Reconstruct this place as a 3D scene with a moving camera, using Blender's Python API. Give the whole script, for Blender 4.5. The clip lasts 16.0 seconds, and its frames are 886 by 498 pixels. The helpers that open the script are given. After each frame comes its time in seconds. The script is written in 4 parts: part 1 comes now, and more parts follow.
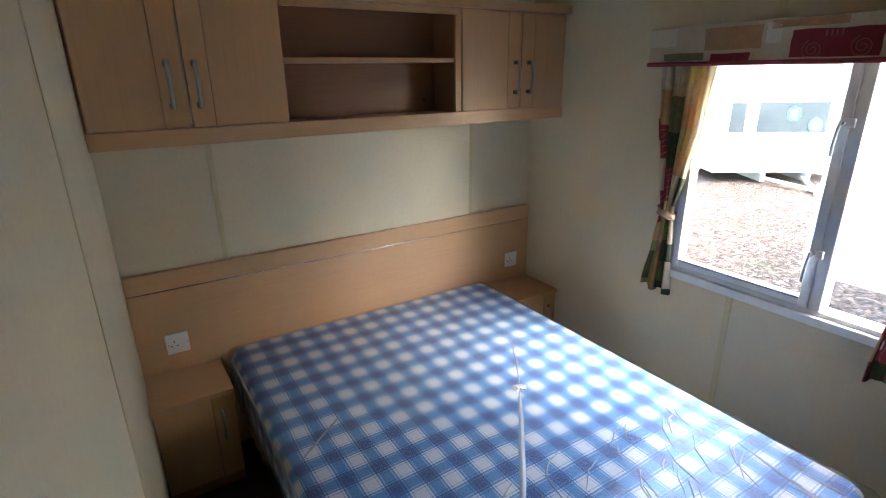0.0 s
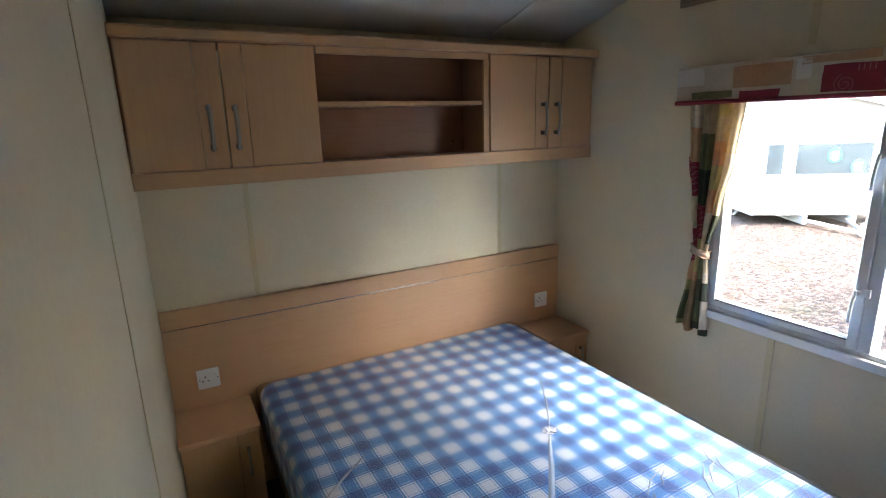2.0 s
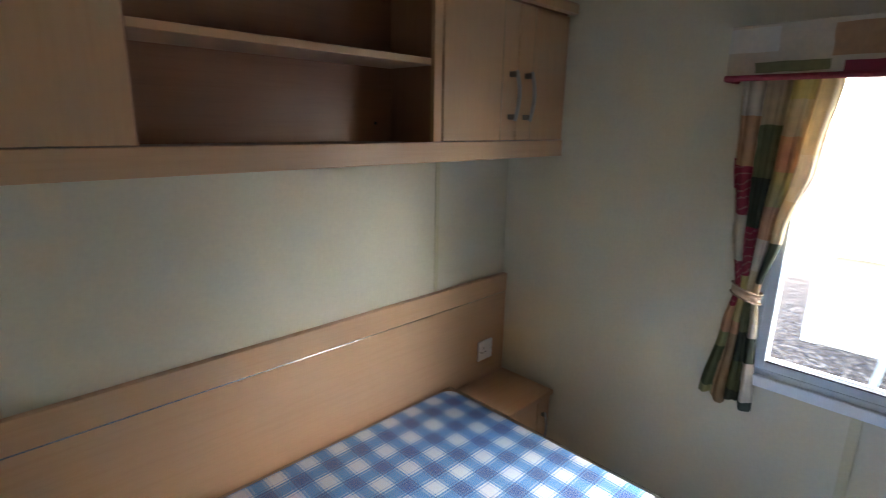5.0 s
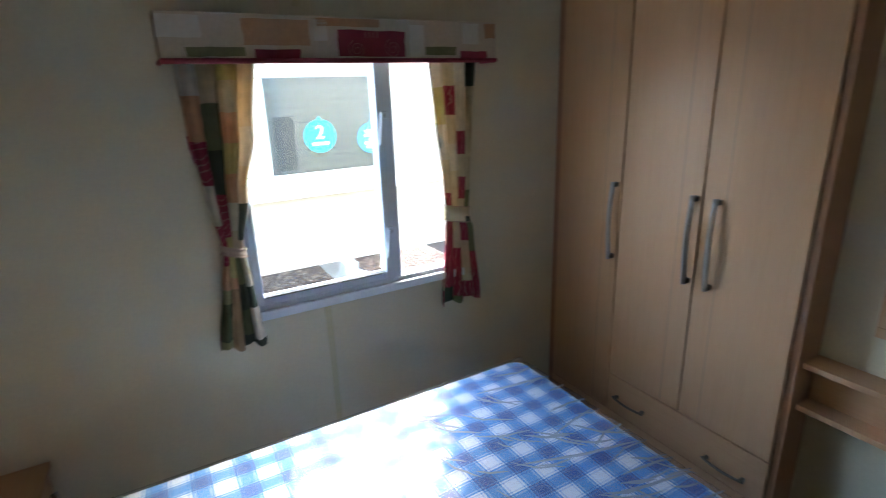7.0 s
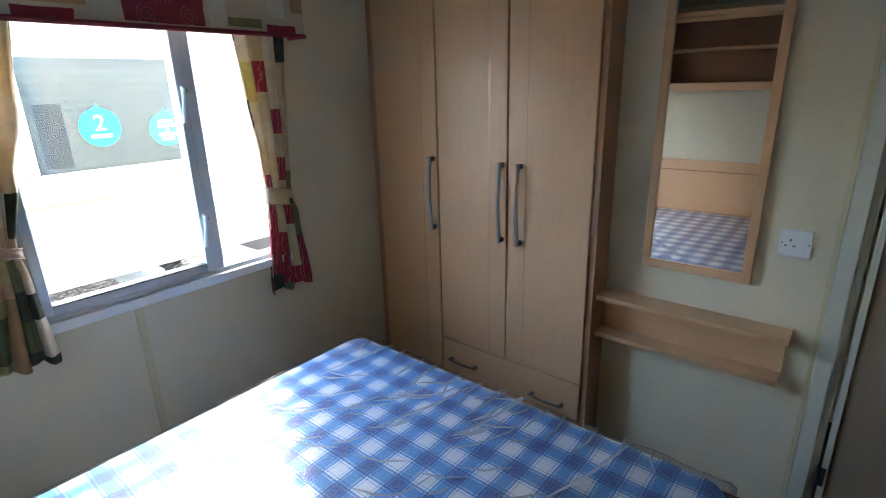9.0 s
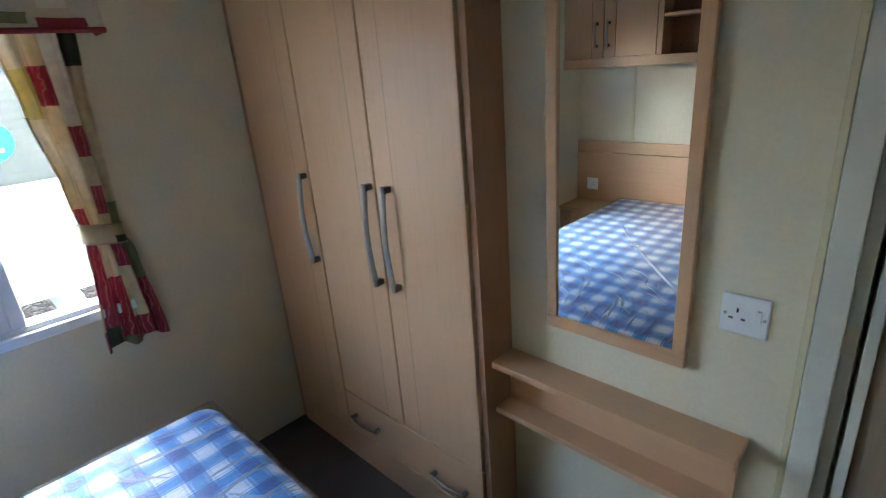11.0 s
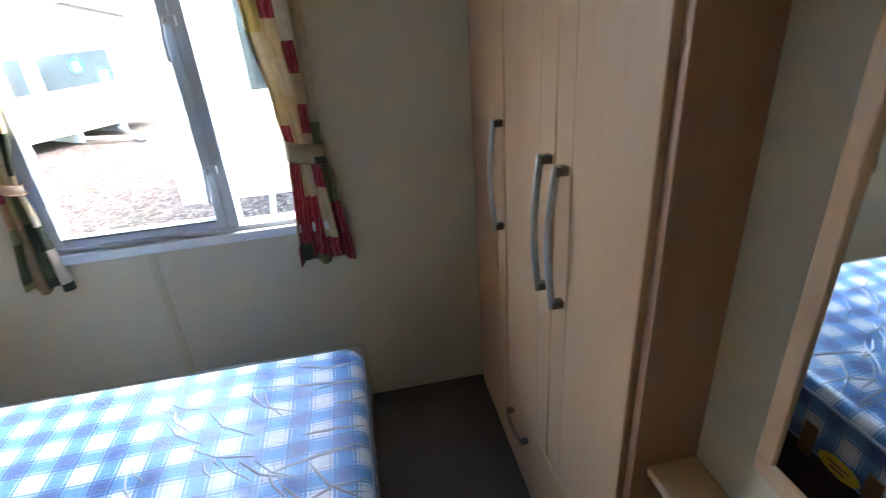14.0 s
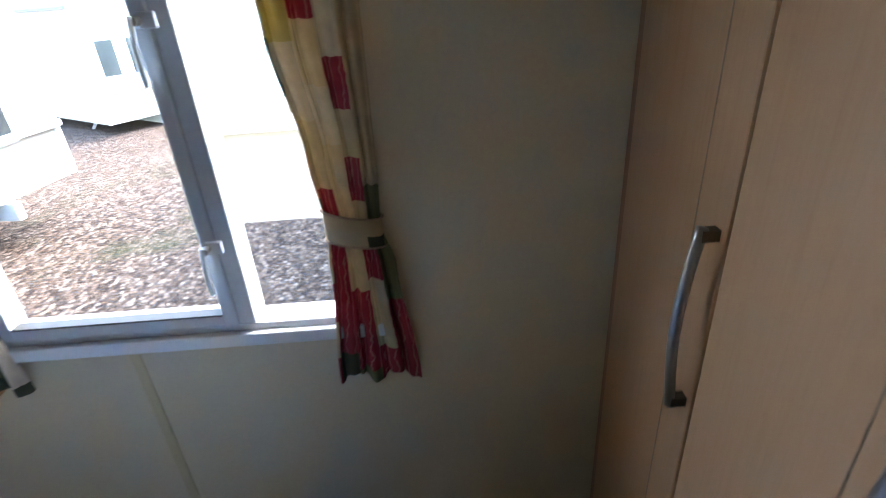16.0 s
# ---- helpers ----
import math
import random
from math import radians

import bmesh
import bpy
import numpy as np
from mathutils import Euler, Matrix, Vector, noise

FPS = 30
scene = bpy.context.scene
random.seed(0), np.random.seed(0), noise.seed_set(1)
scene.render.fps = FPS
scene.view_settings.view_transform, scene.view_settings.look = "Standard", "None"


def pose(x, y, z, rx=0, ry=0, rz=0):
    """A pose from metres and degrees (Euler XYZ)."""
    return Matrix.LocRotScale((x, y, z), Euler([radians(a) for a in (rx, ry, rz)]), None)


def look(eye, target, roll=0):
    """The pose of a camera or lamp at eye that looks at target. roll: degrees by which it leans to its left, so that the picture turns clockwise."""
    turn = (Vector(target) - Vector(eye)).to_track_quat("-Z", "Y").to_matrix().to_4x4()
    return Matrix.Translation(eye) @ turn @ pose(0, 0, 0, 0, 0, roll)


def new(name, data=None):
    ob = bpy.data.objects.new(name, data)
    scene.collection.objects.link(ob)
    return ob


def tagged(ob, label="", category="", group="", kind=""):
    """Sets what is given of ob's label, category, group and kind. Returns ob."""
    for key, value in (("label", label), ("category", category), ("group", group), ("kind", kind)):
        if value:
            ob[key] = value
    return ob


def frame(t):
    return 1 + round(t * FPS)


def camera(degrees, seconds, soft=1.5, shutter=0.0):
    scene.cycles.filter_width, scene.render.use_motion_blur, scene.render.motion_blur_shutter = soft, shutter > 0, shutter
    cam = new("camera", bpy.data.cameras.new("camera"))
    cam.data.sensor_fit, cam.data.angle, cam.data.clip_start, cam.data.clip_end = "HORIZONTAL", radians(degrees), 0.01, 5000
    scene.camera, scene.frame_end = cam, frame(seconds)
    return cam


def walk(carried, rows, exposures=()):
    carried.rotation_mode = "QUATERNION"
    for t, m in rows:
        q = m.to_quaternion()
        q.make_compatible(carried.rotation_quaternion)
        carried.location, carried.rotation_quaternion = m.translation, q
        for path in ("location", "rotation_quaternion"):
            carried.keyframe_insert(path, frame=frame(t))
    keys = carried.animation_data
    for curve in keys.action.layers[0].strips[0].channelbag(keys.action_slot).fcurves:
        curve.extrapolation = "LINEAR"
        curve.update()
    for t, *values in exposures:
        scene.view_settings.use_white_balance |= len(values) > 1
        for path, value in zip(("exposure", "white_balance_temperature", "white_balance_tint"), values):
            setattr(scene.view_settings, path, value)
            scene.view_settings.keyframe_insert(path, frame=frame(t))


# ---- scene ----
cam = camera(81.6, 16.0, soft=1.0, shutter=0.4)
PATH = [
    (0, (0.016, 0.064, 1.641), (1.022, 1.665, 0.99), -0.8),
    (0.5, (0.019, 0.053, 1.645), (0.996, 1.693, 1.048), -1.2),
    (1, (0.029, 0.04, 1.627), (0.984, 1.712, 1.087), -1.5),
    (1.5, (0.031, 0.035, 1.618), (0.97, 1.728, 1.115), -1.6),
    (2, (0.023, 0.047, 1.616), (0.951, 1.751, 1.132), -1.6),
    (2.5, (0.028, 0.073, 1.608), (0.944, 1.786, 1.131), -1.6),
    (3, (0.174, 0.149, 1.599), (1.06, 1.876, 1.116), -1.9),
    (3.2, (0.228, 0.163, 1.604), (1.097, 1.899, 1.124), -2.2),
    (5.3, (0.311, 1.021, 1.525), (1.861, 2.187, 1.037), 0.7),
    (5.5, (0.264, 1.026, 1.526), (1.946, 1.994, 1.044), -0.7),
    (6, (0.258, 1.181, 1.554), (2.146, 1.534, 0.999), -1.5),
    (6.5, (0.169, 1.494, 1.633), (2.005, 1.055, 0.974), -0.8),
    (7, (0.172, 1.551, 1.558), (1.835, 0.613, 0.964), -1.9),
    (7.5, (0.157, 1.592, 1.56), (1.633, 0.401, 0.929), -2.0),
    (8, (0.209, 1.671, 1.493), (1.516, 0.279, 0.897), -0.9),
    (8.5, (0.196, 1.646, 1.477), (1.437, 0.198, 0.876), -1.1),
    (9, (0.162, 1.62, 1.471), (1.377, 0.153, 0.862), -1.5),
    (9.5, (0.1, 1.542, 1.46), (1.328, 0.088, 0.847), -2.0),
    (10, (0.063, 1.322, 1.474), (1.311, -0.107, 0.844), -3.3),
    (10.2, (0.028, 1.22, 1.474), (1.318, -0.171, 0.839), -4.1),
    (12.3, (0.188, 0.476, 1.532), (1.585, -0.753, 0.799), -4.7),
    (12.5, (0.208, 0.478, 1.53), (1.676, -0.67, 0.802), -4.3),
    (13, (0.227, 0.402, 1.495), (1.85, -0.463, 0.708), -5.5),
    (13.5, (0.253, 0.345, 1.502), (1.963, -0.242, 0.648), -4.7),
    (14, (0.276, 0.312, 1.49), (2.046, 0.036, 0.601), -4.4),
    (14.5, (0.354, 0.302, 1.502), (2.126, 0.202, 0.578), -4.5),
    (15, (0.593, 0.325, 1.498), (2.361, 0.344, 0.564), -5.0),
    (15.5, (0.799, 0.341, 1.518), (2.561, 0.386, 0.571), -5.2),
    (16, (0.989, 0.303, 1.5), (2.765, 0.289, 0.581), -4.0),
]
walk(cam, [(t, look(eye, target, roll)) for t, eye, target, roll in PATH],
     exposures=[(0, 5.4, 6850, 10), (3.2, 5.42, 6750, 10), (5.5, 5.2, 6450, 8), (7, 5.06, 6300, 7), (9, 5.26, 6250, 7), (10.2, 5.42, 6200, 7), (12.5, 5.7, 6150, 7), (14, 5.42, 6350, 7), (16, 4.96, 6250, 8)])

# ---- world and light ----
world = bpy.data.worlds.new("world")
scene.world = world
world.use_nodes = True
wn = world.node_tree.nodes
wl = world.node_tree.links
sky = wn.new("ShaderNodeTexSky")
sky.sky_type = "NISHITA"
sky.sun_disc = False
sky.sun_elevation = radians(48)
sky.sun_rotation = radians(130)
sky.air_density, sky.dust_density, sky.ozone_density = 1.0, 2.2, 1.0
wn["Background"].inputs["Strength"].default_value = 0.15
wl.new(sky.outputs[0], wn["Background"].inputs["Color"])
sun = new("sun", bpy.data.lights.new("sun", "SUN"))
sun.data.energy, sun.data.angle, sun.data.color = 0.2, radians(90), (1.0, 0.98, 0.95)
sun.matrix_world = look((9.0, -5.0, 9.0), (2, 1.0, 0))

# ---- material helpers ----


def mat(name):
    m = bpy.data.materials.new(name)
    m.use_nodes = True
    return m, m.node_tree.nodes, m.node_tree.links, m.node_tree.nodes["Principled BSDF"]


def mixer(n, l, fac, a, b, blend="MIX"):
    x = n.new("ShaderNodeMix")
    x.data_type, x.blend_type = "RGBA", blend
    for key, v in ((0, fac), (6, a), (7, b)):
        if isinstance(v, (tuple, float, int)):
            x.inputs[key].default_value = (*v, 1) if isinstance(v, tuple) else v
        else:
            l.new(v, x.inputs[key])
    return x.outputs[2]


def op(n, l, kind, *vals):
    x = n.new("ShaderNodeMath")
    x.operation = kind
    for k, v in enumerate(vals):
        if isinstance(v, (float, int)):
            x.inputs[k].default_value = v
        else:
            l.new(v, x.inputs[k])
    return x.outputs[0]


def coords(n, l, scale=(1, 1, 1), kind="Object", rot=(0, 0, 0)):
    c, m = n.new("ShaderNodeTexCoord"), n.new("ShaderNodeMapping")
    m.inputs["Scale"].default_value = scale
    m.inputs["Rotation"].default_value = [radians(a) for a in rot]
    l.new(c.outputs[kind], m.inputs[0])
    return m.outputs[0]


def noisy(n, l, vec, scale, detail=4.0, rough=0.55):
    x = n.new("ShaderNodeTexNoise")
    x.inputs["Scale"].default_value, x.inputs["Detail"].default_value, x.inputs["Roughness"].default_value = scale, detail, rough
    l.new(vec, x.inputs["Vector"])
    return x.outputs["Fac"]


def ramp(n, l, fac, stops, mode="LINEAR"):
    x = n.new("ShaderNodeValToRGB")
    x.color_ramp.interpolation = mode
    els = x.color_ramp.elements
    while len(els) < len(stops):
        els.new(0.5)
    for e, (p, c) in zip(els, stops):
        e.position, e.color = p, (*c, 1)
    l.new(fac, x.inputs[0])
    return x.outputs[0]


def bump(n, l, bsdf, height, strength, dist=0.002, slot="Normal"):
    x = n.new("ShaderNodeBump")
    x.inputs["Strength"].default_value, x.inputs["Distance"].default_value = strength, dist
    l.new(height, x.inputs["Height"])
    l.new(x.outputs[0], bsdf.inputs[slot])


def speckled(name, col, rough=0.6, spread=0.12, scale=60.0, bumpy=0.15, metal=0.0, coarse=3.0, spec=0.5):
    """A surface of one colour with fine grain and broad, faint unevenness."""
    m, n, l, b = mat(name)
    v = coords(n, l)
    fine, broad = noisy(n, l, v, scale, 5), noisy(n, l, v, coarse, 3)
    dark = tuple(c * (1 - spread) for c in col)
    light = tuple(min(1, c * (1 + spread * 0.6)) for c in col)
    c1 = ramp(n, l, fine, ((0.3, dark), (0.7, light)))
    c2 = mixer(n, l, 0.5, c1, ramp(n, l, broad, ((0.3, dark), (0.7, light))))
    l.new(c2, b.inputs["Base Color"])
    b.inputs["Roughness"].default_value, b.inputs["Metallic"].default_value = rough, metal
    b.inputs["Specular IOR Level"].default_value = spec
    bump(n, l, b, fine, bumpy)
    return m


def beech(name, a, b_, rot=(0, 0, 0), rough=0.38):
    """Beech-effect laminate; the grain runs along local z before rot."""
    m, n, l, b = mat(name)
    v = coords(n, l, rot=rot)
    st = n.new("ShaderNodeMapping")
    st.inputs["Scale"].default_value = (30, 30, 1.3)
    l.new(v, st.inputs[0])
    grain = noisy(n, l, st.outputs[0], 3.0, 6, 0.6)
    fl = n.new("ShaderNodeMapping")
    fl.inputs["Scale"].default_value = (150, 150, 9)
    l.new(v, fl.inputs[0])
    fleck = noisy(n, l, fl.outputs[0], 1.6, 2)
    broad = noisy(n, l, v, 1.7, 2)
    base = ramp(n, l, grain, ((0.3, a), (0.55, b_), (0.75, tuple(0.92 * q for q in b_))))
    base = mixer(n, l, ramp(n, l, fleck, ((0.58, (0, 0, 0)), (0.72, (0.16, 0.16, 0.16)))), base, tuple(q * 0.72 for q in a))
    base = mixer(n, l, 0.35, base, ramp(n, l, broad, ((0.3, a), (0.7, b_))))
    l.new(base, b.inputs["Base Color"])
    b.inputs["Roughness"].default_value = rough
    bump(n, l, b, grain, 0.05)
    return m


WALL = speckled("wall_board", (0.71, 0.625, 0.455), 0.5, 0.07, 90, 0.12)
CEIL = speckled("ceiling_board", (0.62, 0.60, 0.56), 0.6, 0.05, 90, 0.1)
BEAD = speckled("cover_strip", (0.65, 0.565, 0.35), 0.5, 0.08, 80, 0.05)
TRIMW = speckled("cream_trim", (0.62, 0.60, 0.51), 0.5, 0.05, 60, 0.05)
BEECH = beech("beech", (0.575, 0.330, 0.176), (0.625, 0.372, 0.208))
BEECHX = beech("beech_level", (0.575, 0.330, 0.176), (0.625, 0.372, 0.208), rot=(0, 90, 0))
# the same beech with shade put into its colour, for enclosed boards
BEECHSHADE = beech("beech_inside_shaded", (0.31, 0.145, 0.08), (0.37, 0.18, 0.10), rot=(0, 90, 0))
# beech darkened in the colour, as shade on sides away from the window
BEECHDIM = beech("beech_side_shaded", (0.38, 0.19, 0.105), (0.43, 0.222, 0.125))
STEEL = speckled("brushed_steel", (0.44, 0.42, 0.40), 0.36, 0.1, 200, 0.05, 1.0)
FOOT = speckled("pewter_foot", (0.17, 0.14, 0.11), 0.45, 0.1, 100, 0.05, 0.6)
INLAY = speckled("chrome_inlay", (0.78, 0.70, 0.60), 0.2, 0.04, 80, 0.0, 0.9)
GROOVE = speckled("dull_inlay", (0.42, 0.30, 0.20), 0.3, 0.08, 80, 0.02, 0.85)
PLASTIC = speckled("white_plastic", (0.80, 0.80, 0.80), 0.35, 0.03, 60, 0.02)
SLOT = speckled("dark_slot", (0.03, 0.03, 0.03), 0.6, 0.1, 60, 0.02)
ALU = speckled("painted_aluminium", (0.70, 0.74, 0.78), 0.35, 0.05, 70, 0.04)
ALUW = speckled("white_sill_paint", (0.82, 0.85, 0.87), 0.35, 0.05, 70, 0.04)
CARPET = speckled("carpet", (0.105, 0.088, 0.075), 0.95, 0.45, 420, 1.0, spec=0.1)
DIVAN = speckled("divan_cloth", (0.055, 0.043, 0.035), 0.9, 0.3, 250, 0.6, spec=0.1)
DOORM = beech("taupe_door", (0.28, 0.21, 0.14), (0.33, 0.25, 0.17))
VENTM = speckled("brown_vent", (0.22, 0.17, 0.11), 0.5, 0.15, 70, 0.1)
PIPE = speckled("pale_blue_piping", (0.30, 0.40, 0.56), 0.5, 0.05, 120, 0.1)
PIPEC = speckled("pale_piping", (0.50, 0.36, 0.26), 0.8, 0.1, 200, 0.3)
REDP = speckled("red_piping", (0.30, 0.03, 0.05), 0.7, 0.15, 200, 0.3)
YELLOW = speckled("yellow_label", (0.75, 0.55, 0.03), 0.5, 0.06, 60, 0.05)
RUST = speckled("brown_strap", (0.22, 0.10, 0.03), 0.7, 0.15, 90, 0.2)
VANW = speckled("van_cladding", (0.42, 0.39, 0.33), 0.35, 0.04, 8, 0.02)
VANT = speckled("van_trim", (0.74, 0.74, 0.72), 0.3, 0.04, 8, 0.02)
VANROOF = speckled("van_roof_tiles", (0.16, 0.19, 0.20), 0.6, 0.2, 12, 0.3)
BLIND = speckled("slatted_blind", (0.045, 0.052, 0.052), 0.6, 0.1, 20, 0.1)
STRIPE = speckled("pane_stripe", (0.075, 0.085, 0.08), 0.6, 0.1, 20, 0.1)
# near-black colour that carries the darkness of unlit van rooms
INSIDE = speckled("unlit_interior", (0.022, 0.026, 0.028), 0.7, 0.2, 4, 0.05)
CYAN = speckled("cyan_sticker", (0.02, 0.50, 0.62), 0.4, 0.04, 20, 0.02)
BLUES = speckled("blue_sticker", (0.05, 0.33, 0.55), 0.4, 0.04, 20, 0.02)
PAPER = speckled("white_print", (0.85, 0.88, 0.88), 0.5, 0.02, 20, 0.02)
CHASSIS = speckled("galvanised_chassis", (0.50, 0.52, 0.53), 0.5, 0.15, 14, 0.1, 0.4)
RUBBER = speckled("rubber", (0.03, 0.03, 0.03), 0.8, 0.2, 60, 0.2)


def mirror_mat():
    m, n, l, b = mat("mirror_glass")
    b.inputs["Base Color"].default_value = (0.86, 0.88, 0.87, 1)
    b.inputs["Metallic"].default_value, b.inputs["Roughness"].default_value = 1.0, 0.012
    return m


def glass_mat(name, tint=(0.96, 0.98, 0.98), shine=0.05, base=0.03, power=5.0):
    m = bpy.data.materials.new(name)
    m.use_nodes = True
    n, l = m.node_tree.nodes, m.node_tree.links
    n.remove(n["Principled BSDF"])
    t, g, x, f = n.new("ShaderNodeBsdfTransparent"), n.new("ShaderNodeBsdfGlossy"), n.new("ShaderNodeMixShader"), n.new("ShaderNodeLayerWeight")
    t.inputs[0].default_value = (*tint, 1)
    g.inputs["Roughness"].default_value = shine
    f.inputs["Blend"].default_value = 0.5
    gain = op(n, l, "ADD", op(n, l, "MULTIPLY", op(n, l, "POWER", f.outputs["Facing"], power), 0.95), base)
    l.new(gain, x.inputs[0])
    l.new(t.outputs[0], x.inputs[1])
    l.new(g.outputs[0], x.inputs[2])
    l.new(x.outputs[0], n["Material Output"].inputs[0])
    return m, n, l, g, f


MIRROR = mirror_mat()
GLASS = glass_mat("window_glass", shine=0.01)[0]


def film_mat():
    """Clear polythene film: see-through, with sharp crinkled reflections."""
    m, n, l, g, f = glass_mat("polythene_film", (0.97, 0.98, 0.99), 0.045, 0.02, 2.7)
    v = coords(n, l)
    st = n.new("ShaderNodeMapping")
    st.inputs["Scale"].default_value, st.inputs["Rotation"].default_value = (2.4, 0.8, 1), (0, 0, radians(28))
    l.new(v, st.inputs[0])
    layers = []
    for scale, twist in ((6.0, 1.6), (15.0, 2.6)):
        w = n.new("ShaderNodeTexNoise")
        w.inputs["Scale"].default_value, w.inputs["Detail"].default_value, w.inputs["Distortion"].default_value = scale, 3.0, twist
        l.new(st.outputs[0], w.inputs["Vector"])
        layers.append(op(n, l, "ABSOLUTE", op(n, l, "SUBTRACT", w.outputs["Fac"], 0.5)))
    ridges = op(n, l, "ADD", layers[0], op(n, l, "MULTIPLY", layers[1], 0.45))
    # taut over the head end, slack and crumpled towards the foot
    sep = n.new("ShaderNodeSeparateXYZ")
    l.new(v, sep.inputs[0])
    slack = ramp(n, l, op(n, l, "MULTIPLY", sep.outputs[1], 0.5), ((0.42, (1, 1, 1)), (0.62, (0.22, 0.22, 0.22))))
    b = n.new("ShaderNodeBump")
    b.inputs["Strength"].default_value, b.inputs["Distance"].default_value = 0.7, 0.014
    l.new(op(n, l, "MULTIPLY", ridges, slack), b.inputs["Height"])
    l.new(b.outputs[0], g.inputs["Normal"])
    l.new(b.outputs[0], f.inputs["Normal"])
    return m


FILM = film_mat()


def gingham():
    """Blue woven check on white ticking, a little over ten centimetres to the repeat, with thin tramlines."""
    m, n, l, b = mat("blue_check_ticking")
    uv = n.new("ShaderNodeTexCoord").outputs["UV"]
    warp = n.new("ShaderNodeTexNoise")
    warp.inputs["Scale"].default_value = 3.0
    l.new(uv, warp.inputs["Vector"])
    sep = n.new("ShaderNodeSeparateXYZ")
    l.new(uv, sep.inputs[0])
    wob = op(n, l, "MULTIPLY", op(n, l, "SUBTRACT", warp.outputs["Fac"], 0.5), 0.02)

    def band(out, period, phase):
        s = op(n, l, "ADD", out, wob)
        x = op(n, l, "FRACT", op(n, l, "DIVIDE", op(n, l, "ADD", s, 10.0 * period - phase), period))
        d = op(n, l, "ABSOLUTE", op(n, l, "SUBTRACT", x, 0.5))
        # d: 0.5 at the band's middle, 0 between bands
        wide = ramp(n, l, d, ((0.25, (0, 0, 0)), (0.265, (1, 1, 1))))
        light_line = ramp(n, l, d, ((0.305, (0, 0, 0)), (0.315, (1, 1, 1)), (0.342, (1, 1, 1)), (0.352, (0, 0, 0))))
        blue_line = ramp(n, l, d, ((0.168, (0, 0, 0)), (0.178, (1, 1, 1)), (0.205, (1, 1, 1)), (0.215, (0, 0, 0))))
        v = op(n, l, "SUBTRACT", wide, op(n, l, "MULTIPLY", light_line, 0.42))
        return op(n, l, "ADD", v, op(n, l, "MULTIPLY", blue_line, 0.5))

    sx, sy = band(sep.outputs[0], 0.104, 0.723), band(sep.outputs[1], 0.113, 1.235)
    both = op(n, l, "MULTIPLY", op(n, l, "ADD", sx, sy), 0.5)
    weave = n.new("ShaderNodeTexNoise")
    weave.inputs["Scale"].default_value, weave.inputs["Detail"].default_value = 300.0, 2.0
    l.new(uv, weave.inputs["Vector"])
    col = ramp(n, l, both, ((0.02, (0.68, 0.71, 0.73)), (0.5, (0.055, 0.25, 0.57)), (1.0, (0.008, 0.068, 0.27))))
    col = mixer(n, l, 0.12, col, ramp(n, l, weave.outputs["Fac"], ((0.3, (0.02, 0.04, 0.12)), (0.7, (0.9, 0.9, 0.9)))))
    l.new(col, b.inputs["Base Color"])
    b.inputs["Roughness"].default_value = 0.8
    bump(n, l, b, weave.outputs["Fac"], 0.2, 0.001)
    return m


CHECK = gingham()


